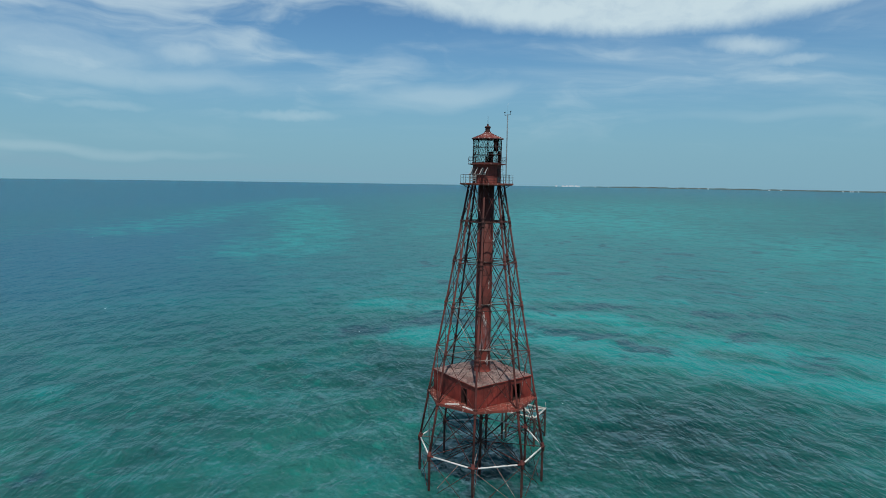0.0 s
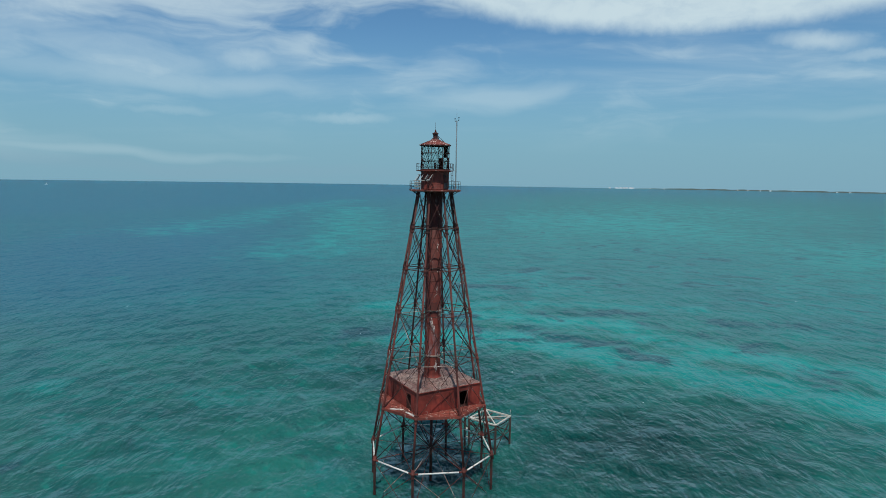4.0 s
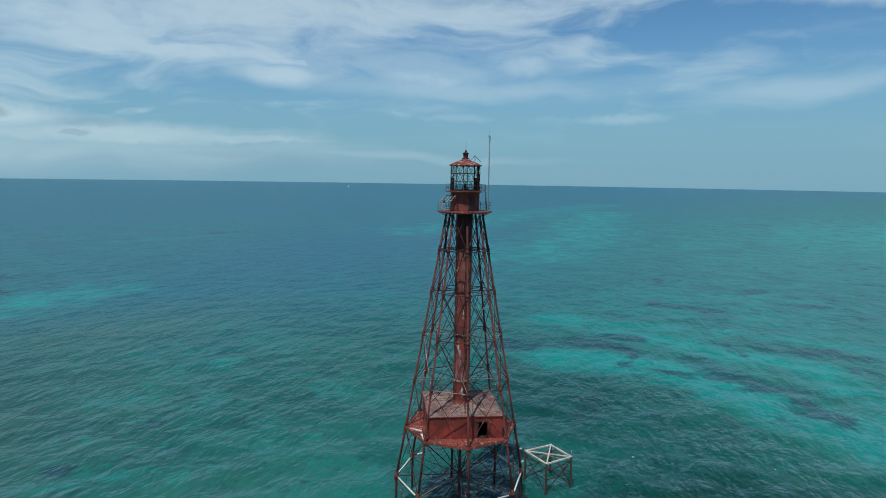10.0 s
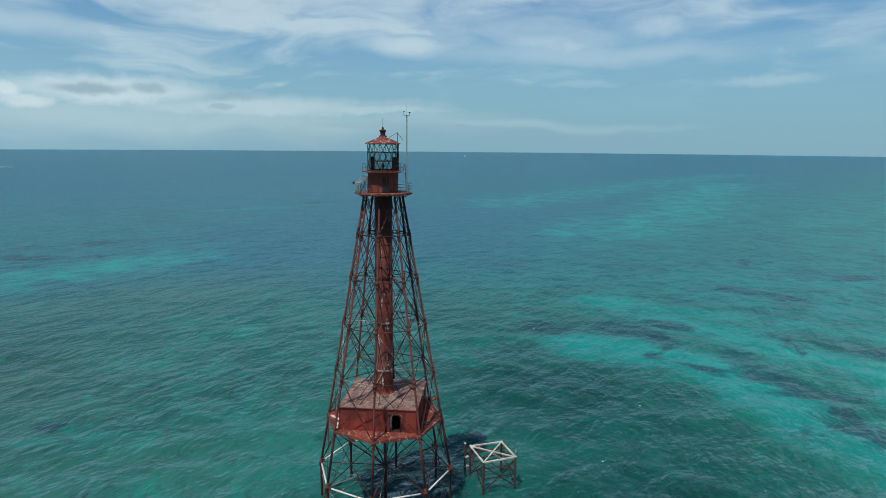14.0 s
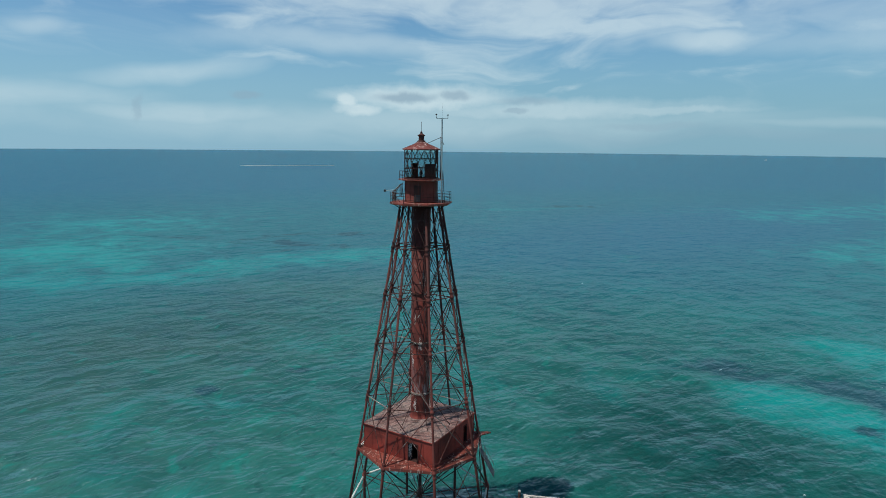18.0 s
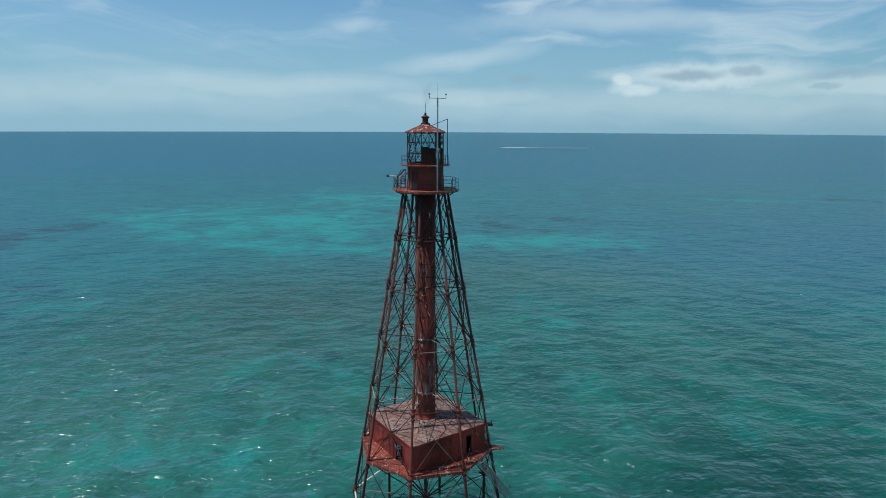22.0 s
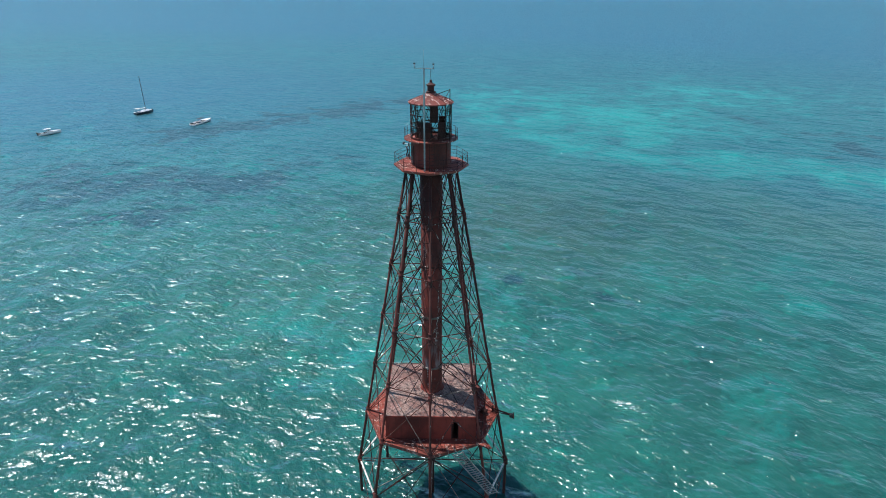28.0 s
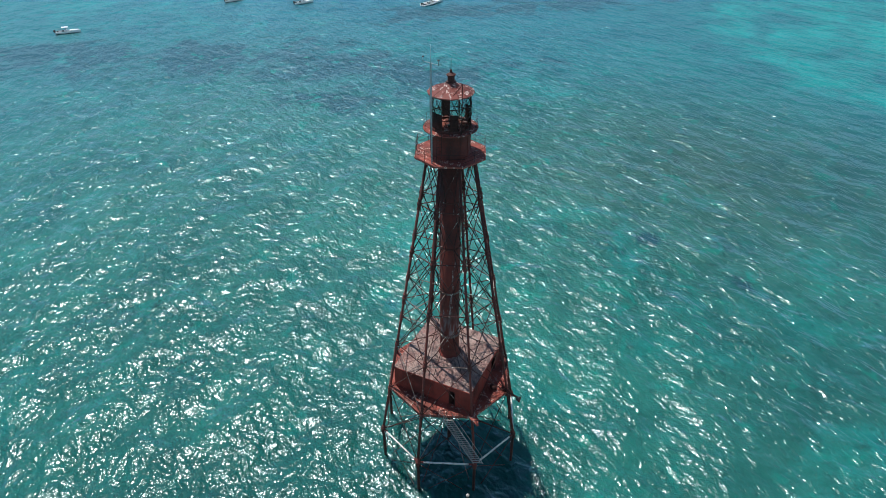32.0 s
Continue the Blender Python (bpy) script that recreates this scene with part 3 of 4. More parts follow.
tower = thing("lighthouse", label="rusty red iron skeleton lighthouse standing in shallow sea", category="lighthouse")

collar_bm = lathe(bmesh.new(), [(0.16, -0.62), (0.21, -0.59), (0.21, -0.48), (0.18, -0.44), (0.18, -0.16), (0.235, -0.12), (0.235, 0.12), (0.18, 0.16), (0.18, 0.44), (0.21, 0.48), (0.21, 0.59), (0.16, 0.62)], 12)
COLLAR = mesh_of(collar_bm, "collar", IRON, True)
lug_bm = lathe(bmesh.new(), [(0.17, -0.6), (0.22, -0.55), (0.22, -0.3), (0.25, -0.26), (0.25, -0.1), (0.29, -0.08), (0.29, 0.08), (0.25, 0.1), (0.25, 0.26), (0.21, 0.3), (0.21, 0.55), (0.17, 0.6)], 12)
SHOE = mesh_of(lug_bm, "collar", IRON, True)

for k in range(8):
    bm = bmesh.new()
    lathe(bm, [(0.15, 0), (0.15, 0.18), (0.13, 0.19), (0.13, 1.005)], 10, span(node(k, 0), node(k, 6)))
    leg = part("leg", bm, IRON, tower, smooth=True)
    lean = (node(k, 6) - node(k, 0)).to_track_quat("Z", "Y").to_matrix().to_4x4()
    for lv in range(6):
        part("collar", SHOE if lv == 0 else COLLAR, IRON, leg, m=Matrix.Translation(node(k, lv)) @ lean)
    rod("pile_foot", polar(R_RING, 45 * k, -1.5), polar(R_RING, 45 * k, LEVELS[0]), 0.17, PILE, leg, "dark reddish wet iron pile", 10)

# ring beams at the foot, limed by birds
for k in range(8):
    a, b = node(k, 0), node(k + 1, 0)
    bm = bmesh.new()
    d = (b - a).normalized()
    tube(bm, a + d * 0.3, b - d * 0.3, 0.105, 8)
    beam = part("ring_beam", bm, GUANO, tower, "iron ring beam whitened by bird droppings", True)
    for p in (a + d * 0.28, b - d * 0.66):
        part("socket", tube(bmesh.new(), p, p + d * 0.38, 0.13, 8), IRON, beam, "rusty red socket", True)

# the central pile under the house
bm = bmesh.new()
lathe(bm, [(0.2, -1.5), (0.2, LEVELS[0] - 0.4), (0.34, LEVELS[0] - 0.3), (0.34, LEVELS[0] + 0.3), (0.2, LEVELS[0] + 0.4), (0.2, DECK_Z - 0.3)], 12)
part("centre_pile", bm, PILE, tower, "dark iron centre pile with a hub", True)

hub = Vector((0, 0, LEVELS[0]))
for k in range(8):
    d = polar(1, 45 * k, 0)
    rod("spoke", hub + d * 0.3, node(k, 0, 0.35), 0.055, LIMED if k % 3 == 0 else ROD, tower)
    rod("spoke", hub + d * 0.3 + Vector((0, 0, 0.2)), node(k, 1, 0.2), 0.05, RUST, tower)
    rod("spoke", hub + d * 0.25 + Vector((0, 0, -0.2)), polar(R_RING - 0.3, 45 * k, -0.6), 0.045, LIMED if k % 3 == 1 else ROD, tower)

TUBE_R = 1.07
for lv in range(6):
    for k in range(8):
        a0, b0, a1, b1 = node(k, lv), node(k + 1, lv), node(k, lv + 1), node(k + 1, lv + 1)
        e = 0.18
        mat = RUST if lv == 0 else ROD
        for p0, p1 in ((a0, b1), (b0, a1)):
            d = (p1 - p0).normalized()
            rod("brace_rod", p0 + d * e, p1 - d * e, 0.044 if lv else 0.05, LIMED if lv in (1, 2) and p0 is b0 and (k + lv) % 3 == 0 else mat, tower)
        if lv:
            d = (b1 - a1).normalized()
            if lv < 5:
                rod("strut", a1 + d * e, b1 - d * e, 0.055, LIMED if lv < 3 and (k + lv) % 3 == 1 else ROD, tower)
                n1 = polar(1, 45 * k, 0)
                rod("radial_strut", n1 * TUBE_R + Vector((0, 0, LEVELS[lv + 1])), a1 - n1 * e, 0.05, LIMED if lv < 3 and k % 2 == 1 else ROD, tower)
            n1 = polar(1, 45 * k, 0)
            if lv < 5:
                rod("stay_rod", n1 * TUBE_R + Vector((0, 0, LEVELS[lv + 1] - 0.1)), a0 - n1 * e + Vector((0, 0, 0.1)), 0.037, RUST, tower)
            if lv > 1:
                rod("stay_rod", n1 * TUBE_R + Vector((0, 0, LEVELS[lv] + 0.1)), a1 - n1 * e - Vector((0, 0, 0.1)), 0.037, RUST, tower)
for k in range(8):
    # rods crossing below the ring into the water
    a, b = polar(R_RING, 45 * k, LEVELS[0] - 0.3), polar(R_RING, 45 * k + 45, LEVELS[0] - 0.3)
    a2, b2 = polar(R_RING, 45 * k, -1.0), polar(R_RING, 45 * k + 45, -1.0)
    rod("brace_rod", a, b2, 0.04, LIMED if k in (0, 2, 5) else ROD, tower)
    rod("brace_rod", b, a2, 0.04, ROD, tower)

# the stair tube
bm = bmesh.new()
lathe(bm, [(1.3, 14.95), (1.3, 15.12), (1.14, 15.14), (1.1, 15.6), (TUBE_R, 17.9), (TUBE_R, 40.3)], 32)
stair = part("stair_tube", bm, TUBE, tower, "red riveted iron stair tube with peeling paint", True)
for z in LEVELS[2:6]:
    part("band", lathe(bmesh.new(), [(TUBE_R, z - 0.11), (TUBE_R + 0.08, z - 0.09), (TUBE_R + 0.08, z + 0.09), (TUBE_R, z + 0.11)], 32), LIMED if z < 25 else ROD, stair)
for z in np.arange(19.6, 39, 1.45):
    part("seam", lathe(bmesh.new(), [(TUBE_R, z - 0.04), (TUBE_R + 0.018, z - 0.03), (TUBE_R + 0.018, z + 0.03), (TUBE_R, z + 0.04)], 32), TUBE, stair)

# the platform
R_DECK = 7.42
corners = [polar(R_DECK, 45 * k, 0) for k in range(8)]
platform = part("platform", lathe(bmesh.new(), [(R_DECK - 0.25, DECK_Z - 0.22), (R_DECK - 0.25, DECK_Z - 0.05)], 8), RUST, tower, "octagonal iron platform under the house")
for k in range(8):
    a, b = corners[k], corners[(k + 1) % 8]
    d = b - a
    for s in range(4):
        p, q = a + d * (s / 4 + 0.002), a + d * ((s + 1) / 4 - 0.002)
        part("deck_plate", prism(bmesh.new(), [(p.x, p.y), (q.x, q.y), (q.x * 0.55, q.y * 0.55), (p.x * 0.55, p.y * 0.55)], DECK_Z - 0.05, DECK_Z + random.uniform(0, 0.02)), DECK, platform)
    bm = bmesh.new()
    w = d.normalized()
    o = Vector((w.y, -w.x, 0))
    prism(bm, [(v.x, v.y) for v in (a + o * 0.06, b + o * 0.06, b - o * 0.06, a - o * 0.06)], DECK_Z - 0.3, DECK_Z + 0.03)
    part("edge_beam", bm, DECK, platform, "flaking red edge beam")
    rod("deck_girder", polar(0.2, 45 * k, DECK_Z - 0.33), polar(R_DECK - 0.2, 45 * k, DECK_Z - 0.33), 0.11, RUST, platform, sides=4)
    for s in (0.25, 0.5, 0.75):
        p = a + d * s
        rod("rail_post", p + Vector((0, 0, DECK_Z)), p + Vector((0, 0, DECK_Z + 0.85)), 0.018, ROD, platform, sides=5)
    for h in (0.45, 0.85):
        rod("rail", a + Vector((0, 0, DECK_Z + h)), b + Vector((0, 0, DECK_Z + h)), 0.014, ROD, platform, sides=5)

# ---------------------------------------------------------------- the keeper's house
house = thing("keeper_house", (0, 0, DECK_Z), label="square red iron keeper's house with open doorways on the platform", category="house")
HALF, WALL_H, WALL_T = 4.72, 2.9, 0.1
DOORS = {45: (1.5, 2.75, 2.15), 135: (2.2, 2.85, 2.1), 225: (1.5, 2.6, 2.1), 315: (1.75, 2.8, 2.1)}
for az, (u0, u1, top) in DOORS.items():
    face = pose(0, 0, 0, 0, 0, az + 90) @ Matrix.Translation((0, -HALF, 0))
    bm = bmesh.new()
    for x0, x1, z0, z1 in ((-HALF, u0, 0, WALL_H), (u1, HALF - WALL_T, 0, WALL_H), (u0, u1, top, WALL_H)):
        box(bm, (x1 - x0, WALL_T, z1 - z0), ((x0 + x1) / 2, WALL_T / 2, (z0 + z1) / 2))
    wall = part("wall", bm, HOUSE, house, m=face)
    for s in range(9):
        x = -HALF + 0.06 + s * (2 * HALF - 0.12) / 8
        if not u0 - 0.1 < x < u1 + 0.1:
            part("seam_strip", box(bmesh.new(), (0.07, 0.03, WALL_H - 0.02), (x, -0.012, WALL_H / 2)), HOUSE, wall)
    frame_bm = bmesh.new()
    box(frame_bm, (0.08, 0.16, top), (u0 - 0.02, 0.03, top / 2))
    box(frame_bm, (0.08, 0.16, top), (u1 + 0.02, 0.03, top / 2))
    box(frame_bm, (u1 - u0 + 0.12, 0.16, 0.08), ((u0 + u1) / 2, 0.03, top + 0.04))
    part("door_frame", frame_bm, RUST, wall)
    for e, u in ((1, u0), (-1, u1)):
        arch = bmesh.new()
        curve = [(0.0, 0.0)] + [(0.4 - 0.4 * math.cos(radians(q)), -0.4 + 0.4 * math.sin(radians(q))) for q in (0, 22, 45, 68, 90)]
        faces = []
        for y in (0.0, WALL_T):
            faces.append([arch.verts.new((u + e * px, y, top + pz)) for px, pz in curve])
        arch.faces.new(faces[0])
        arch.faces.new(list(reversed(faces[1])))
        for t in range(len(curve)):
            w2 = (t + 1) % len(curve)
            arch.faces.new((faces[0][w2], faces[0][t], faces[1][t], faces[1][w2]))
        bmesh.ops.recalc_face_normals(arch, faces=arch.faces)
        part("arch_corner", arch, HOUSE, wall)
    part("cornice", box(bmesh.new(), (2 * HALF, 0.05, 0.16), (0, -0.026, WALL_H - 0.1)), HOUSE, wall)
    if az == 45:
        part("shutter", box(bmesh.new(), (1.5, 0.05, 2.15), (-2.1, -0.03, 1.15), bevel=0.01), HOUSE, wall, "closed plate shutter")
    leaf = box(bmesh.new(), (0.46, 0.05, top - 0.1), (0.23, 0.0, top / 2), bevel=0.01)
    part("door_leaf", leaf, PEEL if az == 45 else RUST, wall, "peeling half-open door leaf", m=Matrix.Translation((u0 + 0.03, 0.06, 0)) @ pose(0, 0, 0, 0, 0, 70))
part("floor", prism(bmesh.new(), [(x, y) for x, y in [polar(HALF * 1.38, a, 0).xy for a in (0, 90, 180, 270)]], 0.01, 0.04), RUST, house)

# a low hipped roof of sheets
EAVE, RISE, INNER = HALF * math.sqrt(2) + 0.12, 0.32, 1.25
for az in (0, 90, 180, 270):
    a, b = polar(EAVE, az, WALL_H + 0.01), polar(EAVE, az + 90, WALL_H + 0.01)
    c, d = polar(INNER, az + 90, WALL_H + RISE), polar(INNER, az, WALL_H + RISE)
    strips = 9
    for s in range(strips):
        f0, f1 = s / strips + 0.0015, (s + 1) / strips - 0.0015
        q = [a.lerp(b, f0), a.lerp(b, f1), d.lerp(c, f1), d.lerp(c, f0)]
        bm = bmesh.new()
        lift = Vector((0, 0, 0.05 + random.uniform(0, 0.02)))
        low = [bm.verts.new(v) for v in q]
        hi = [bm.verts.new(v + lift) for v in q]
        bm.faces.new(list(reversed(low)))
        bm.faces.new(hi)
        for t in range(4):
            bm.faces.new((low[t], low[(t + 1) % 4], hi[(t + 1) % 4], hi[t]))
        part("roof_sheet", bm, ROOF, house)
    part("hip_cap", tube(bmesh.new(), a + Vector((0, 0, 0.05)), d + Vector((0, 0, 0.05)), 0.06, 6), ROOF, house)
    part("eave_strip", tube(bmesh.new(), a, b, 0.06, 6), HOUSE, house)

# ---------------------------------------------------------------- gallery, watch room and lantern
GAL_Z, BAL_Z, EAVE_Z = 40.45, 42.95, 46.2
gallery = part("gallery", lathe(bmesh.new(), [(3.3, GAL_Z - 0.28), (3.55, GAL_Z - 0.16), (3.55, GAL_Z)], 8), DECK, tower, "octagonal red gallery deck")
for k in range(8):
    a, b = polar(3.45, 45 * k, GAL_Z), polar(3.45, 45 * k + 45, GAL_Z)
    if k != 3:
        rod("rail_post", a, a + Vector((0, 0, 1.1)), 0.024, RUST, gallery, sides=6)
    mid = a.lerp(b, 0.5)
    rod("rail_post", mid, mid + Vector((0, 0, 1.1)), 0.02, RUST, gallery, sides=6)
    for h in (0.38, 0.74, 1.1):
        rod("rail", a + Vector((0, 0, h)), b + Vector((0, 0, h)), 0.018, RUST, gallery, sides=6)
    rod("bracket", polar(2.3, 45 * k, GAL_Z - 0.75), polar(3.1, 45 * k, GAL_Z - 0.26), 0.05, RUST, gallery, sides=6)
watch = part("watch_room", lathe(bmesh.new(), [(1.86, GAL_Z), (1.86, GAL_Z + 0.12), (1.82, GAL_Z + 0.15), (1.82, BAL_Z - 0.1), (1.9, BAL_Z - 0.02)], 36), WATCH, tower, "round red iron watch room", True)
for s in range(12):
    part("seam", box(bmesh.new(), (0.05, 0.06, 2.3), (1.83, 0, GAL_Z + 1.28), pose(0, 0, 0, 0, 0, 30 * s + 8)), WATCH, watch)
part("doorway", box(bmesh.new(), (0.08, 0.8, 1.8), (1.81, 0, GAL_Z + 1.0), pose(0, 0, 0, 0, 0, 65), 0.02), RUST, watch, "rust-dark iron door")
# solid black block put on for the darkness of the opening
part("hatch", box(bmesh.new(), (0.1, 0.66, 0.72), (1.82, 0, GAL_Z + 0.5), pose(0, 0, 0, 0, 0, 65), 0.02), BLACK, watch, "black block standing in for the dark inside an open hatch")
balcony = part("balcony", lathe(bmesh.new(), [(1.9, BAL_Z - 0.16), (2.45, BAL_Z - 0.06), (2.53, BAL_Z - 0.06), (2.53, BAL_Z + 0.02)], 32), DECK, tower, "narrow round lantern balcony")
for s in range(16):
    a = polar(2.46, 22.5 * s, BAL_Z)
    rod("rail_post", a, a + Vector((0, 0, 0.9)), 0.017, RUST, balcony, sides=5)
    for h in (0.45, 0.9):
        rod("rail", a + Vector((0, 0, h)), polar(2.46, 22.5 * s + 22.5, BAL_Z + h), 0.014, RUST, balcony, sides=5)

lantern = part("lantern", lathe(bmesh.new(), [(1.93, BAL_Z + 0.02), (1.93, BAL_Z + 0.2), (1.84, BAL_Z + 0.2), (1.84, BAL_Z + 0.02), (1.93, BAL_Z + 0.02)], 32, cap=False), IRON, tower, "glazed lantern with lattice bars")
LAN_R, LAN0, LAN1, FACES = 1.88, BAL_Z + 0.2, EAVE_Z, 16
for s in range(FACES):
    a0, a1 = 360 / FACES * s, 360 / FACES * (s + 1)
    rows = 2
    for q in range(rows):
        z0, z1 = LAN0 + (LAN1 - LAN0) * q / rows, LAN0 + (LAN1 - LAN0) * (q + 1) / rows
        rod("glazing_bar", polar(LAN_R, a0, z0), polar(LAN_R, a1, z1), 0.022, RUST, lantern, sides=5)
        rod("glazing_bar", polar(LAN_R, a1, z0), polar(LAN_R, a0, z1), 0.022, RUST, lantern, sides=5)
        mid_az = (a0 + a1) / 2
        blank = (q == 0 and abs(mid_az - 112) < 14) or (q == 1 and abs(mid_az - 147) < 8) or (q == 0 and abs(mid_az - 281) < 8) or (q == 0 and abs(mid_az - 168.75) < 8)
        bm = bmesh.new()
        p = [polar(LAN_R - 0.06, a0, z0), polar(LAN_R - 0.06, a1, z0), polar(LAN_R - 0.06, a1, z1), polar(LAN_R - 0.06, a0, z1)]
        inner = [v - Vector((v.x, v.y, 0)).normalized() * 0.012 for v in p]
        f = [bm.verts.new(v) for v in p]
        g = [bm.verts.new(v) for v in inner]
        bm.faces.new(f)
        bm.faces.new(list(reversed(g)))
        for t in range(4):
            bm.faces.new((f[(t + 1) % 4], f[t], g[t], g[(t + 1) % 4]))
        pane = part("blank_panel" if blank else "pane", bm, RUST if blank else GLASS, lantern, "rusty blanking plate" if blank else "")
        pane.visible_shadow = blank
    if s % 2 == 0:
        rod("mullion", polar(LAN_R, a0, LAN0), polar(LAN_R, a0, LAN1), 0.035, RUST, lantern, sides=6)
for z in (LAN0 + (LAN1 - LAN0) * 0.33, LAN0 + (LAN1 - LAN0) * 0.67, LAN1 - 0.05):
    part("glazing_ring", lathe(bmesh.new(), [(LAN_R - 0.03, z - 0.03), (LAN_R + 0.03, z - 0.03), (LAN_R + 0.03, z + 0.03), (LAN_R - 0.03, z + 0.03), (LAN_R - 0.03, z - 0.03)], 32, cap=False), RUST, lantern)
cap = part("lantern_roof", lathe(bmesh.new(), [(1.9, EAVE_Z - 0.02), (2.1, EAVE_Z - 0.04), (2.12, EAVE_Z + 0.06), (1.5, EAVE_Z + 0.3), (0.95, EAVE_Z + 0.55), (0.5, EAVE_Z + 0.82), (0.42, EAVE_Z + 0.9)], 16), CAP, tower, "red conical lantern roof with peeling paint")
part("ventilator", lathe(bmesh.new(), [(0.46, EAVE_Z + 0.86), (0.46, EAVE_Z + 0.96), (0.31, EAVE_Z + 1.0), (0.31, EAVE_Z + 1.4), (0.42, EAVE_Z + 1.5), (0.44, EAVE_Z + 1.56), (0.2, EAVE_Z + 1.7), (0.1, EAVE_Z + 1.78), (0.13, EAVE_Z + 1.86), (0.1, EAVE_Z + 1.96), (0.03, EAVE_Z + 2.0)], 16), IRON, cap, smooth=False)
rod("spike", (0, 0, EAVE_Z + 1.95), (0, 0, EAVE_Z + 3.0), 0.02, RUST, cap)
for s in range(16):
    rod("roof_rib", polar(2.1, 22.5 * s, EAVE_Z + 0.07), polar(0.95, 22.5 * s, EAVE_Z + 0.56), 0.02, CAP, cap, sides=5)
# the lamp pedestal inside the lantern
lamp = thing("lamp_pedestal", (0, 0, BAL_Z + 0.02), label="dark iron lamp pedestal inside the lantern", category="pedestal")
part("column", lathe(bmesh.new(), [(0.3, 0), (0.3, 0.1), (0.13, 0.14), (0.13, 0.5), (0.24, 0.54), (0.24, 0.62)], 14), BLACK, lamp)
part("beacon", lathe(bmesh.new(), [(0.14, 0.62), (0.15, 0.66), (0.15, 0.9), (0.06, 1.0)], 14), BLACK, lamp)

# ---------------------------------------------------------------- fittings on the gallery
mast = thing("instrument_mast", (-1.74, 2.43, GAL_Z), label="tall galvanised instrument mast clamped to the gallery", category="mast")
rod("pole", (0, 0, 0), (0, 0, 9.1), 0.075, GREY, mast, sides=10)
arm = polar(0.85, 30, 0)
rod("crossarm", Vector((0, 0, 9.05)) - arm, Vector((0, 0, 9.05)) + arm, 0.03, GREY, mast)
rod("whip_antenna", (0, 0, 9.05), (0, 0, 10.6), 0.012, GREY, mast)
for e in (-1, 1):
    top = Vector((0, 0, 9.05)) + arm * e
    a = rod("sensor_stem", top, top + Vector((0, 0, 0.35)), 0.03, GREY, mast)
    part("cup_rotor", lathe(bmesh.new(), [(0.02, 0), (0.1, 0.03), (0.1, 0.09), (0.03, 0.12)], 10), BLACK, mast, m=Matrix.Translation(top + Vector((0, 0, 0.33))))
rod("clamp", (0, 0, 2.5), (0.75, -0.95, 2.5), 0.03, GREY, mast)

ladder = thing("gallery_ladder", polar(2.5, 138, GAL_Z), label="rusty iron ladder from the gallery to the lantern balcony", category="ladder")
ladder.rotation_euler = (0, 0, radians(138))
for y in (-0.22, 0.22):
    rod("rail", (0.35, y, 0), (0.12, y, BAL_Z - GAL_Z + 0.9), 0.028, RUST, ladder)
for s in range(9):
    f = (s + 0.7) / 10
    x = 0.35 - 0.23 * f
    rod("rung", (x, -0.22, f * 3.3), (x, 0.22, f * 3.3), 0.02, RUST, ladder, sides=6)

davit = thing("davit", (-2.26, -0.2, BAL_Z), label="dark iron davit pole with stay on the lantern balcony", category="davit")
rod("pole", (0, 0, 0), (0, 0, 4.65), 0.035, RUST, davit)
rod("stay", (0, 0, 4.6), (1.6, 0.42, 3.95), 0.028, RUST, davit)
rod("arm", (0, 0, 4.6), (-0.15, 0.9, 3.75), 0.028, RUST, davit)

rack = thing("solar_rack", polar(2.55, -18, GAL_Z), label="sloping rack of white solar panels on the gallery", category="solar panels")
rack.rotation_euler = (0, 0, radians(-18))
for s in range(4):
    y = -1.05 + 0.7 * s
    tilt = Matrix.Translation((0.1, y, 1.55)) @ pose(0, 0, 0, 0, 42, 0)
    part("panel_frame", box(bmesh.new(), (1.3, 0.07, 0.05), m=tilt, bevel=0.01), CHALK, rack, "chalky white sloping bar")
    if s in (0, 2):
        part("solar_panel", box(bmesh.new(), (1.1, 0.2, 0.03), (0, 0.2, -0.03), tilt, bevel=0.006), BLACK, rack, "narrow dark solar panel")
    rod("post", (0.55, y, 0), (0.55, y, 1.2), 0.03, RUST, rack)
    rod("prop", (-0.35, y, 1.95), (-0.3, y, 0.6), 0.025, RUST, rack)
for x, z in ((0.55, 1.15), (-0.35, 1.95)):
    rod("rail", (x, -1.25, z), (x, 1.25, z), 0.03, CHALK if x > 0 else RUST, rack)
rod("brace", (-0.35, 1.25, 0), (0.55, 1.25, 1.15), 0.03, RUST, rack)
rod("brace", (-0.35, 1.25, 1.95), (0.55, 1.25, 0.1), 0.03, RUST, rack)
for z in (0.35, 0.62, 0.88):
    part("slat", box(bmesh.new(), (0.06, 1.0, 0.13), (0.66, -0.55, z), bevel=0.01), CHALK, rack, "chalky white slat")
for y in (-1.0, -0.1):
    part("slat_post", box(bmesh.new(), (0.07, 0.09, 1.0), (0.6, y, 0.5), bevel=0.01), CHALK, rack)
boom = thing("gallery_lamp", (2.95, 0.15, GAL_Z), label="thin pale arm with a small dark lamp over the gallery rail", category="lamp")
rod("post", (0, 0, 0), (0, 0, 1.35), 0.035, RUST, boom)
rod("arm", (0, 0, 1.35), (1.1, -0.28, 1.25), 0.03, WHITE, boom)
part("lamp", lathe(bmesh.new(), [(0.05, -0.14), (0.15, -0.08), (0.15, 0.08), (0.05, 0.16)], 12), BLACK, boom, m=Matrix.Translation((1.1, -0.28, 1.25)))

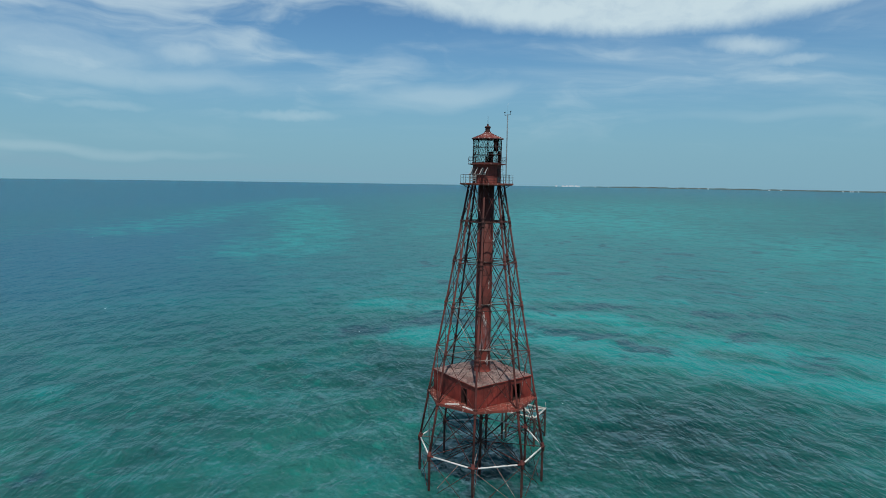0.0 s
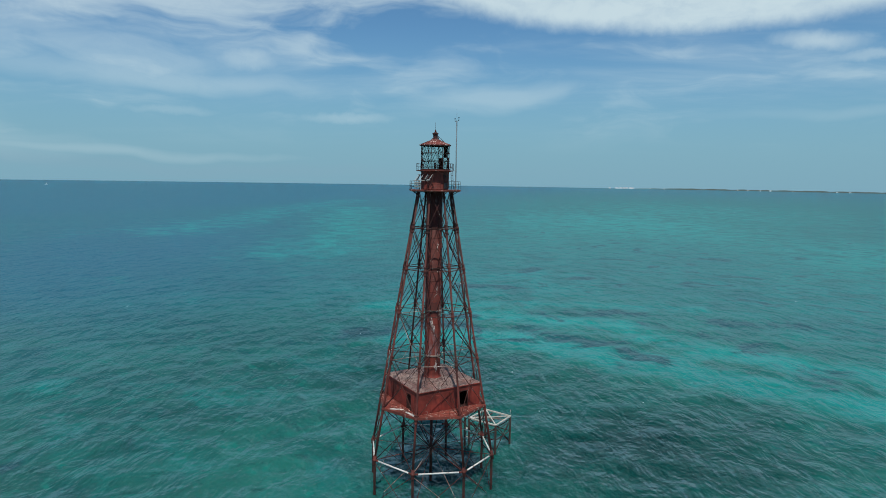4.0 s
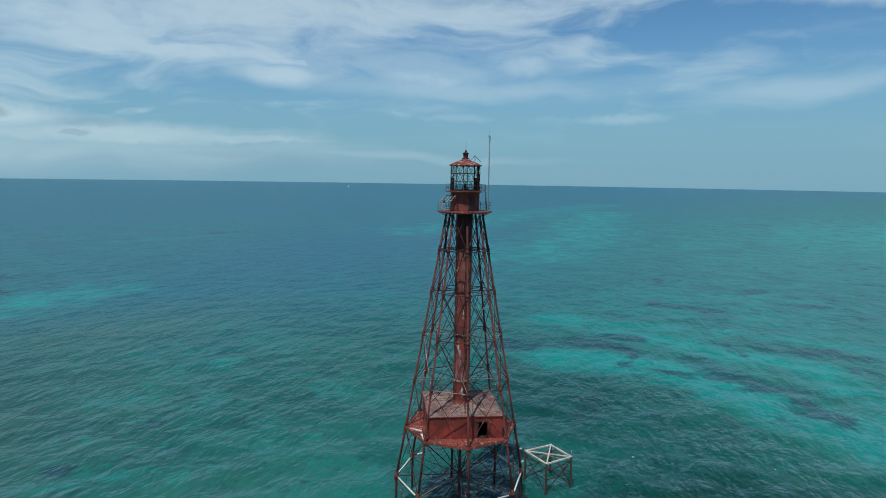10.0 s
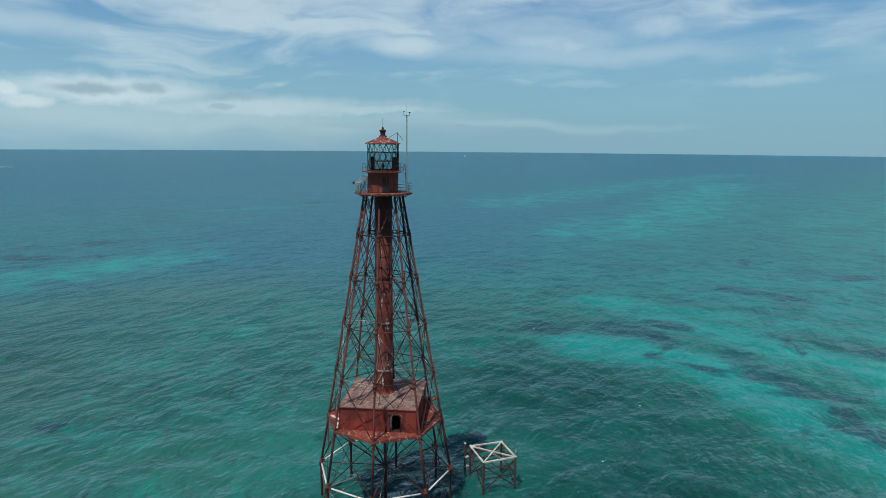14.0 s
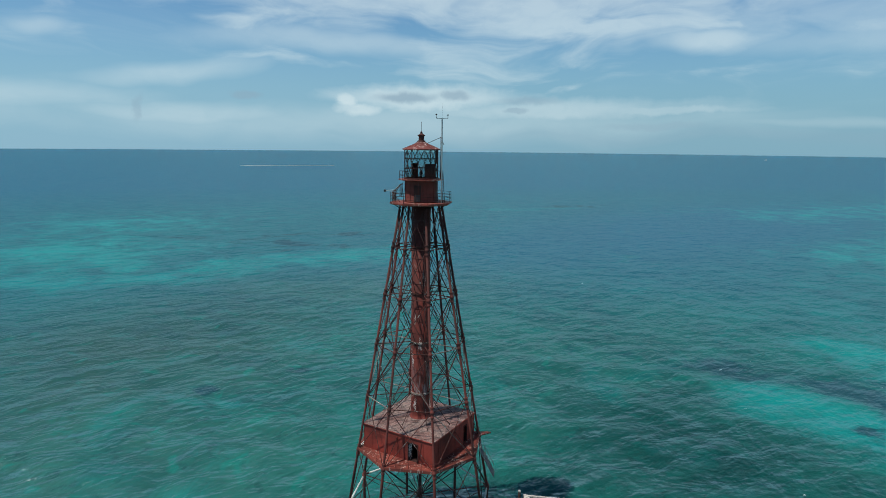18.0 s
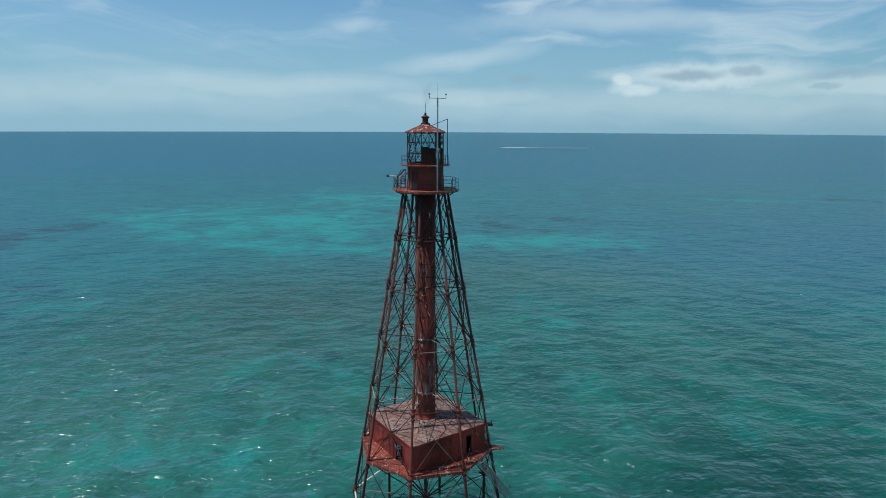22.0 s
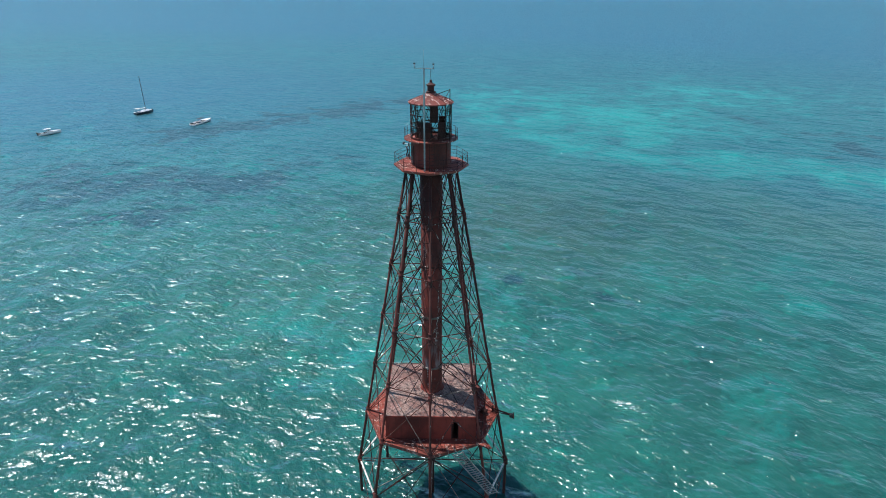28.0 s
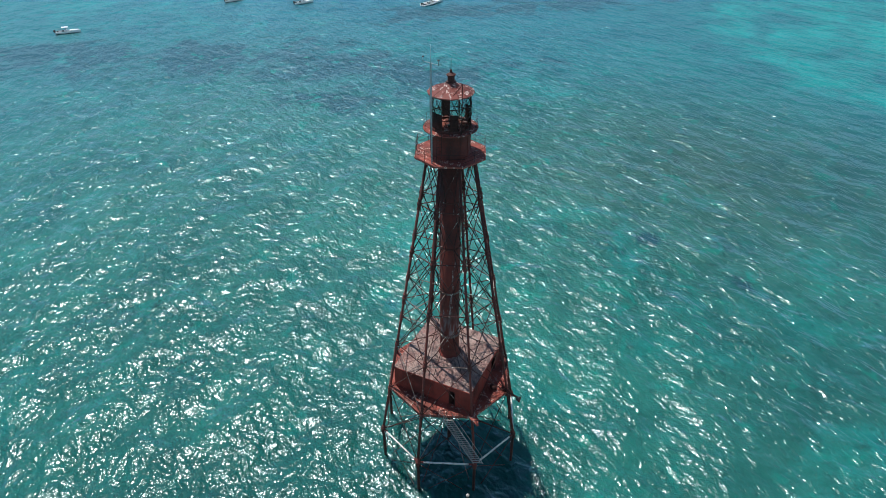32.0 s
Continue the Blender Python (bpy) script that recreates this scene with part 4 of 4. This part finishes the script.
# ---------------------------------------------------------------- on the platform
stairs = thing("boarding_stairs", (-8.2, -0.5, LEVELS[0]), label="grey steel boarding stairs hanging from platform to ring", category="stairs")
s_top, s_bot = Vector((1.6, 3.2, DECK_Z - LEVELS[0] - 0.25)), Vector((-1.25, 0.45, 1.3))
side = Vector((-0.4, -0.92, 0)) * 0.54
for e in (-1, 1):
    rod("stringer", s_bot + side * e, s_top + side * e, 0.07, STEEL, stairs, sides=4)
    rod("handrail", s_bot + side * e + Vector((0, 0, 0.95)), s_top + side * e + Vector((0, 0, 0.95)), 0.025, STEEL, stairs)
    for f in (0.05, 0.35, 0.65, 0.95):
        c = s_bot.lerp(s_top, f) + side * e
        rod("baluster", c, c + Vector((0, 0, 0.95)), 0.02, STEEL, stairs)
turn_stairs = math.degrees(math.atan2(side.y, side.x))
TREAD = mesh_of(box(bmesh.new(), (1.16, 0.13, 0.05), bevel=0.008), "tread", STEEL)
for s in range(21):
    part("tread", TREAD, STEEL, stairs, m=Matrix.Translation(s_bot.lerp(s_top, (s + 0.5) / 21)) @ pose(0, 0, 0, 0, 0, turn_stairs))

boards = (((5.55, -4.1), (5.25, -2.35)), ((5.95, -1.75), (7.05, -0.25)))
for (x0, y0), (x1, y1) in boards:
    b = thing("white_board", ((x0 + x1) / 2, (y0 + y1) / 2, DECK_Z + 0.02), label="bleached white board lying on the platform edge", category="board", group="boards on the platform")
    d = Vector((x1 - x0, y1 - y0, 0))
    part("plank", box(bmesh.new(), (d.length, 0.34, 0.07), (0, 0, 0.045), pose(0, 0, 0, 0, 0, math.degrees(math.atan2(d.y, d.x))), 0.01), WHITE, b)

jib = thing("derrick_arm", (-4.9, -4.7, DECK_Z), label="rusty derrick arm jutting out from the platform", category="derrick")
rod("post", (0, 0, 0), (0, 0, 0.9), 0.1, RUST, jib)
rod("arm", (0, 0, 0.5), (-1.7, -1.25, -0.1), 0.09, RUST, jib)
rod("arm", (0.2, 0.3, 0.2), (-1.7, -1.25, -0.15), 0.05, RUST, jib)
part("pulley", lathe(bmesh.new(), [(0.1, -0.25), (0.24, -0.15), (0.24, 0.15), (0.1, 0.25)], 12), BLACK, jib, m=Matrix.Translation((-1.7, -1.25, -0.2)))
part("hook", lathe(bmesh.new(), [(0.03, -0.5), (0.12, -0.4), (0.08, -0.2), (0.03, 0.3)], 8), RUST, jib, m=Matrix.Translation((-1.9, -1.4, 0.0)) @ pose(0, 0, 0, 30, 20, 0))
part("winch", box(bmesh.new(), (0.7, 0.6, 0.6), (0.5, 0.9, 0.3), bevel=0.08), RUST, jib)
step = thing("landing_plank", (-7.3, -0.05, DECK_Z - 0.02), label="rusty red pointed plank jutting out past the platform edge", category="plank")
part("plank", prism(bmesh.new(), [(0.25, -0.55), (0.25, 0.55), (-0.5, 0.42), (-1.55, 0.1), (-1.55, -0.1), (-0.5, -0.42)], 0.03, 0.14), DECK, step)

# ---------------------------------------------------------------- the old landing stage
DOCK = ((-12.5, 2.75), (-16.8, 4.6), (-15.2, 8.85), (-10.8, 7.25))
DOCK_Z = 4.6
dock = thing("landing_stage", (-13.8, 5.85, 0), label="derelict landing stage of white beams on brown piles", category="dock")


def on_dock(i, z):
    return Vector((DOCK[i % 4][0] + 13.8, DOCK[i % 4][1] - 5.85, z))


for i in range(4):
    a, b = on_dock(i, DOCK_Z), on_dock(i + 1, DOCK_Z)
    rod("post", on_dock(i, -1.5), on_dock(i, DOCK_Z), 0.16, TIMBER, dock, sides=10)
    part("beam", box(bmesh.new(), ((b - a).length + 0.2, 0.22, 0.2), m=Matrix.Translation((a + b) / 2) @ pose(0, 0, 0, 0, 0, math.degrees(math.atan2((b - a).y, (b - a).x))), bevel=0.02), BLEACHED, dock, "bleached white top beam")
    for p, q in ((on_dock(i, 0.4), on_dock(i + 1, DOCK_Z - 0.5)), (on_dock(i + 1, 0.4), on_dock(i, DOCK_Z - 0.5))):
        rod("brace", p, q, 0.06, RUST, dock)
    rod("waler", on_dock(i, 2.2), on_dock(i + 1, 2.2), 0.06, RUST, dock)
    rod("waler", on_dock(i, 3.7), on_dock(i + 1, 3.7), 0.05, TIMBER, dock)
    rod("brace", on_dock(i, 3.6), on_dock(i + 1, 2.3).lerp(on_dock(i, 2.3), 0.5), 0.04, RUST, dock)
for i, z in ((0, 0.0), (1, 0.03)):
    a, b = on_dock(i, DOCK_Z + z), on_dock(i + 2, DOCK_Z + z)
    part("cross_beam", box(bmesh.new(), ((b - a).length - 0.3, 0.18, 0.16), m=Matrix.Translation((a + b) / 2) @ pose(0, 0, 0, 0, 0, math.degrees(math.atan2((b - a).y, (b - a).x))), bevel=0.02), BLEACHED, dock, "bleached white cross beam")
for f in (0.3, 0.62):
    a, b = on_dock(0, DOCK_Z - 0.22).lerp(on_dock(3, DOCK_Z - 0.22), f), on_dock(1, DOCK_Z - 0.22).lerp(on_dock(2, DOCK_Z - 0.22), f)
    part("joist", box(bmesh.new(), ((b - a).length - 0.3, 0.14, 0.16), m=Matrix.Translation((a + b) / 2) @ pose(0, 0, 0, 0, 0, math.degrees(math.atan2((b - a).y, (b - a).x))), bevel=0.02), TIMBER, dock, "brown weathered joist")
a, b = on_dock(0, DOCK_Z - 0.02).lerp(on_dock(1, DOCK_Z - 0.02), 0.2), on_dock(3, DOCK_Z - 0.02).lerp(on_dock(2, DOCK_Z - 0.02), 0.62)
part("loose_beam", box(bmesh.new(), ((b - a).length, 0.12, 0.12), m=Matrix.Translation((a + b) / 2) @ pose(0, 0, 0, 0, 0, math.degrees(math.atan2((b - a).y, (b - a).x))), bevel=0.015), WOOD, dock, "grey loose beam")
rod("fender_pile", on_dock(0, -1.5) + Vector((0.5, -0.55, 0)), on_dock(0, DOCK_Z + 0.3) + Vector((0.5, -0.55, 0)), 0.16, TIMBER, dock, sides=10)
part("pile_cap", lathe(bmesh.new(), [(0.17, 0), (0.19, 0.12), (0.1, 0.2)], 10), BLEACHED, dock, m=Matrix.Translation(on_dock(0, DOCK_Z + 0.28) + Vector((0.5, -0.55, 0))))
for h in (1.6, 3.0):
    part("ledge", box(bmesh.new(), (0.6, 0.5, 0.07), on_dock(0, h) + Vector((0.35, -0.4, 0)), bevel=0.01), BLEACHED, dock)
for i in range(4):
    part("pile_top", lathe(bmesh.new(), [(0.17, 0), (0.18, 0.05), (0.12, 0.1)], 10), BLEACHED, dock, m=Matrix.Translation(on_dock(i, DOCK_Z + 0.06)))
rod("marker_post", on_dock(2, DOCK_Z), on_dock(2, DOCK_Z + 0.9), 0.03, GREY, dock)
part("marker", box(bmesh.new(), (0.3, 0.04, 0.3), on_dock(2, DOCK_Z + 0.85)), BLEACHED, dock)


# ---------------------------------------------------------------- boats
def hull(bm, length, beam, height):
    """A pointed open hull lofted from stations, bow towards +x."""
    rows = []
    for s in range(9):
        f = s / 8
        w = beam / 2 * (0.9 + 0.1 * min(1, f * 4)) * (1 - (max(0.0, f - 0.3) / 0.7) ** 2) ** 0.9 if f < 1 else 0.02
        z = height * (0.85 + 0.35 * f * f)
        keel = -0.3 + 0.35 * max(0.0, f - 0.6)
        x = length * (f - 0.5)
        rows.append([bm.verts.new(v) for v in ((x, -w, z), (x, -w * 0.82, 0.15), (x, 0, keel), (x, w * 0.82, 0.15), (x, w, z), (x, w * 0.86, z), (x, w * 0.7, 0.35), (x, -w * 0.7, 0.35), (x, -w * 0.86, z))])
    for a, b in zip(rows, rows[1:]):
        for t in range(9):
            bm.faces.new((a[t], a[(t + 1) % 9], b[(t + 1) % 9], b[t]))
    bm.faces.new(rows[0])
    bm.faces.new(list(reversed(rows[-1])))
    bmesh.ops.recalc_face_normals(bm, faces=bm.faces)
    return bm


def motor_boat(at, heading, length, kind):
    b = thing("motor_boat", (*at, 0.1), label="small white " + ("centre-console boat with a hard top" if kind == "top" else "cabin runabout with a dark canopy") + " moored on the reef", category="boat", group="moored boats")
    b.rotation_euler = (0, 0, radians(heading))
    part("hull", hull(bmesh.new(), length, length * 0.3, 0.85), HULL, b)
    deck = bmesh.new()
    prism(deck, [(length * 0.08, -length * 0.125), (length * 0.22, -length * 0.115), (length * 0.36, -length * 0.075), (length * 0.47, 0), (length * 0.36, length * 0.075), (length * 0.22, length * 0.115), (length * 0.08, length * 0.125)], 0.9, 1.02)
    part("foredeck", deck, HULL, b)
    part("cockpit_sole", box(bmesh.new(), (length * 0.5, length * 0.2, 0.06), (-length * 0.2, 0, 0.42)), FLOOR, b)
    part("console", box(bmesh.new(), (0.8, 0.9, 1.0), (-0.06 * length, 0, 0.9), bevel=0.1), HULL, b)
    part("windscreen", box(bmesh.new(), (0.06, 1.5, 0.5), (-0.06 * length + 0.6, 0, 1.5), pose(0, 0, 0, 0, -25, 0)), BLACK, b, "dark windscreen")
    for y in (-0.5, 0.5):
        part("seat", box(bmesh.new(), (0.6, 0.6, 0.55), (-0.2 * length, y, 0.72), bevel=0.1), CUSHION, b, "dark blue-grey seat")
    part("stern_bench", box(bmesh.new(), (0.5, length * 0.18, 0.45), (-0.42 * length, 0, 0.68), bevel=0.1), CUSHION, b)
    for e in (-1, 1):
        part("outboard", lathe(bmesh.new(), [(0.1, -0.7), (0.12, -0.1), (0.26, 0.0), (0.3, 0.45), (0.2, 0.62)], 10, pose(-length * 0.5 - 0.25, 0.42 * e, 0.8, 0, -8, 0)), BLACK, b, "black outboard motor")
        rod("gunwale_rail", (-length * 0.45, length * 0.135 * e, 0.86), (length * 0.2, length * 0.135 * e, 1.0), 0.04, GREY, b)
        for x in (-0.2, 0.04):
            rod("canopy_post", (length * x, 0.7 * e, 0.6), (length * x, 0.6 * e, 2.15), 0.03, GREY, b)
    top = bmesh.new()
    box(top, (length * 0.27, 1.7, 0.09), (-0.09 * length, 0, 2.2), bevel=0.04)
    part("canopy", top, HULL if kind == "top" else CUSHION, b, "white hard top" if kind == "top" else "dark canvas canopy")
    for e in (-1, 1):
        rod("canopy_batten", (-length * 0.2, 0.8 * e, 2.13), (length * 0.03, 0.8 * e, 2.13), 0.03, GREY, b)
    return b


motor_boat((250.6, -20.6), 286, 9.2, "top")
motor_boat((229.8, -75.4), 300, 13.4, "dark")
motor_boat((266.1, 9), 282, 8.6, "top")
motor_boat((231.8, 73.9), 272, 8.8, "top")

yacht = thing("sailing_boat", (270.5, -65.5, 0.1), label="sailing yacht with shade-toned hull and bare mast moored on reef", category="boat", group="moored boats")
yacht.rotation_euler = (0, radians(-2), radians(286))
part("hull", hull(bmesh.new(), 9.8, 3.1, 1.0), SHADE_HULL, yacht, "hull coloured dark blue-grey for its shaded side")
part("deck", prism(bmesh.new(), [(-4.85, -1.25), (-1.5, -1.4), (1.0, -1.3), (3.2, -0.8), (4.8, 0), (3.2, 0.8), (1.0, 1.3), (-1.5, 1.4), (-4.85, 1.25)], 0.98, 1.06), HULL, yacht, "white deck")
part("cabin", box(bmesh.new(), (3.6, 1.8, 0.6), (0.6, 0, 1.2), bevel=0.15), HULL, yacht)
rod("mast", (1.0, 0, 0.6), (1.0, 0, 17.0), 0.13, BLACK, yacht, "dark bare mast")
rod("boom", (1.0, 0, 2.3), (-3.4, 0, 2.3), 0.07, GREY, yacht)
part("furled_sail", tube(bmesh.new(), (0.9, 0, 2.45), (-3.2, 0, 2.45), 0.2, 8), HULL, yacht)
part("bimini", box(bmesh.new(), (2.2, 2.2, 0.1), (-3.3, 0, 2.75), bevel=0.04), WHITE, yacht)
# no recess here: a dark slab imitates the shade inside it
part("cockpit", box(bmesh.new(), (2.4, 1.7, 0.12), (-3.1, 0, 1.06), bevel=0.04), CUSHION, yacht, "dark slab on the deck standing in for the cockpit's shade")
for x in (-4.2, -2.4):
    for y in (-1.0, 1.0):
        rod("bimini_post", (x, y, 1.0), (x, y, 2.72), 0.03, GREY, yacht)
for e in (-1, 1):
    rod("shroud", (1.0, 1.4 * e, 1.1), (1.0, 0, 16.6), 0.02, GREY, yacht)

speed = motor_boat((110, -1325), 8, 10, "top")
tagged(speed, "white motor boat running fast, trailing foam", "boat", "boats under way")
wake = thing("wake", (104, -1325, 0.05), label="long white foam wake on the sea", category="wake", kind="structure")
part("foam", prism(bmesh.new(), [(-4, 5.6), (-2, -5.6), (14, -8.2), (45, -7.0), (90, -2.6), (190, -1.2), (190, 0.8), (90, 2.0), (45, 6.0), (14, 7.6)], 0.1, 1.3), FOAM, wake, m=pose(0, 0, 0, 0, 0, 186))

# ---------------------------------------------------------------- the far shore
SHORE = 4850.0
shore = thing("far_shore", (0, 0, 0), label="thin dark line of low mangrove shore on the horizon", category="shore", kind="structure")
bm = bmesh.new()
ring_lo, ring_hi, ring_back = [], [], []
for s in range(140):
    az = 136 + 41 * s / 139
    fade = min(1.0, s / 8, (139 - s) / 14)
    h = 2 + 9 * fade * (0.7 + 0.5 * noise.noise(Vector((s * 0.37, 2.0, 0))))
    ring_lo.append(bm.verts.new(polar(SHORE, az, -1)))
    ring_hi.append(bm.verts.new(polar(SHORE + 20, az, h)))
    ring_back.append(bm.verts.new(polar(SHORE + 60, az, -1)))
for s in range(139):
    bm.faces.new((ring_lo[s], ring_lo[s + 1], ring_hi[s + 1], ring_hi[s]))
    bm.faces.new((ring_hi[s], ring_hi[s + 1], ring_back[s + 1], ring_back[s]))
part("treeline", bm, LAND, shore)
for s in range(26):
    az = random.gauss(178.2, 0.55) if s < 12 else random.uniform(153, 176)
    w, h = (random.uniform(7, 20), random.uniform(7, 12)) if s < 12 else (random.uniform(5, 12), random.uniform(6, 10))
    b = thing("far_building", polar(SHORE - 15, az, -1), label="pale low building on the far shore", category="building", group="buildings on the far shore")
    b.rotation_euler = (0, 0, radians(az))
    part("block", box(bmesh.new(), (14, w, h), (0, 0, h / 2)), BLOCK, b)
    part("roof", box(bmesh.new(), (15, w + 1, 0.8), (0, 0, h + 0.41)), HULL, b)

for az, far_off, tall in ((228.0, 2800, 8),):
    b = thing("far_yacht", polar(far_off, az, 0.1), label="tiny white sailing yacht out on the horizon", category="boat", group="far sailing yachts")
    b.rotation_euler = (0, 0, radians(az + 80))
    part("hull", hull(bmesh.new(), 9, 2.8, 1.0), HULL, b)
    rod("mast", (0.5, 0, 0.6), (0.5, 0, tall), 0.15, GREY, b)
    sail = bmesh.new()
    prism(sail, [(0.3, 0.3), (-3.6, 0.1), (0.3, tall - 2.5)], -0.03, 0.03)
    part("sail", sail, HULL, b, m=Matrix.Translation((0, 0, 2)) @ pose(0, 0, 0, 90, 0, 8))
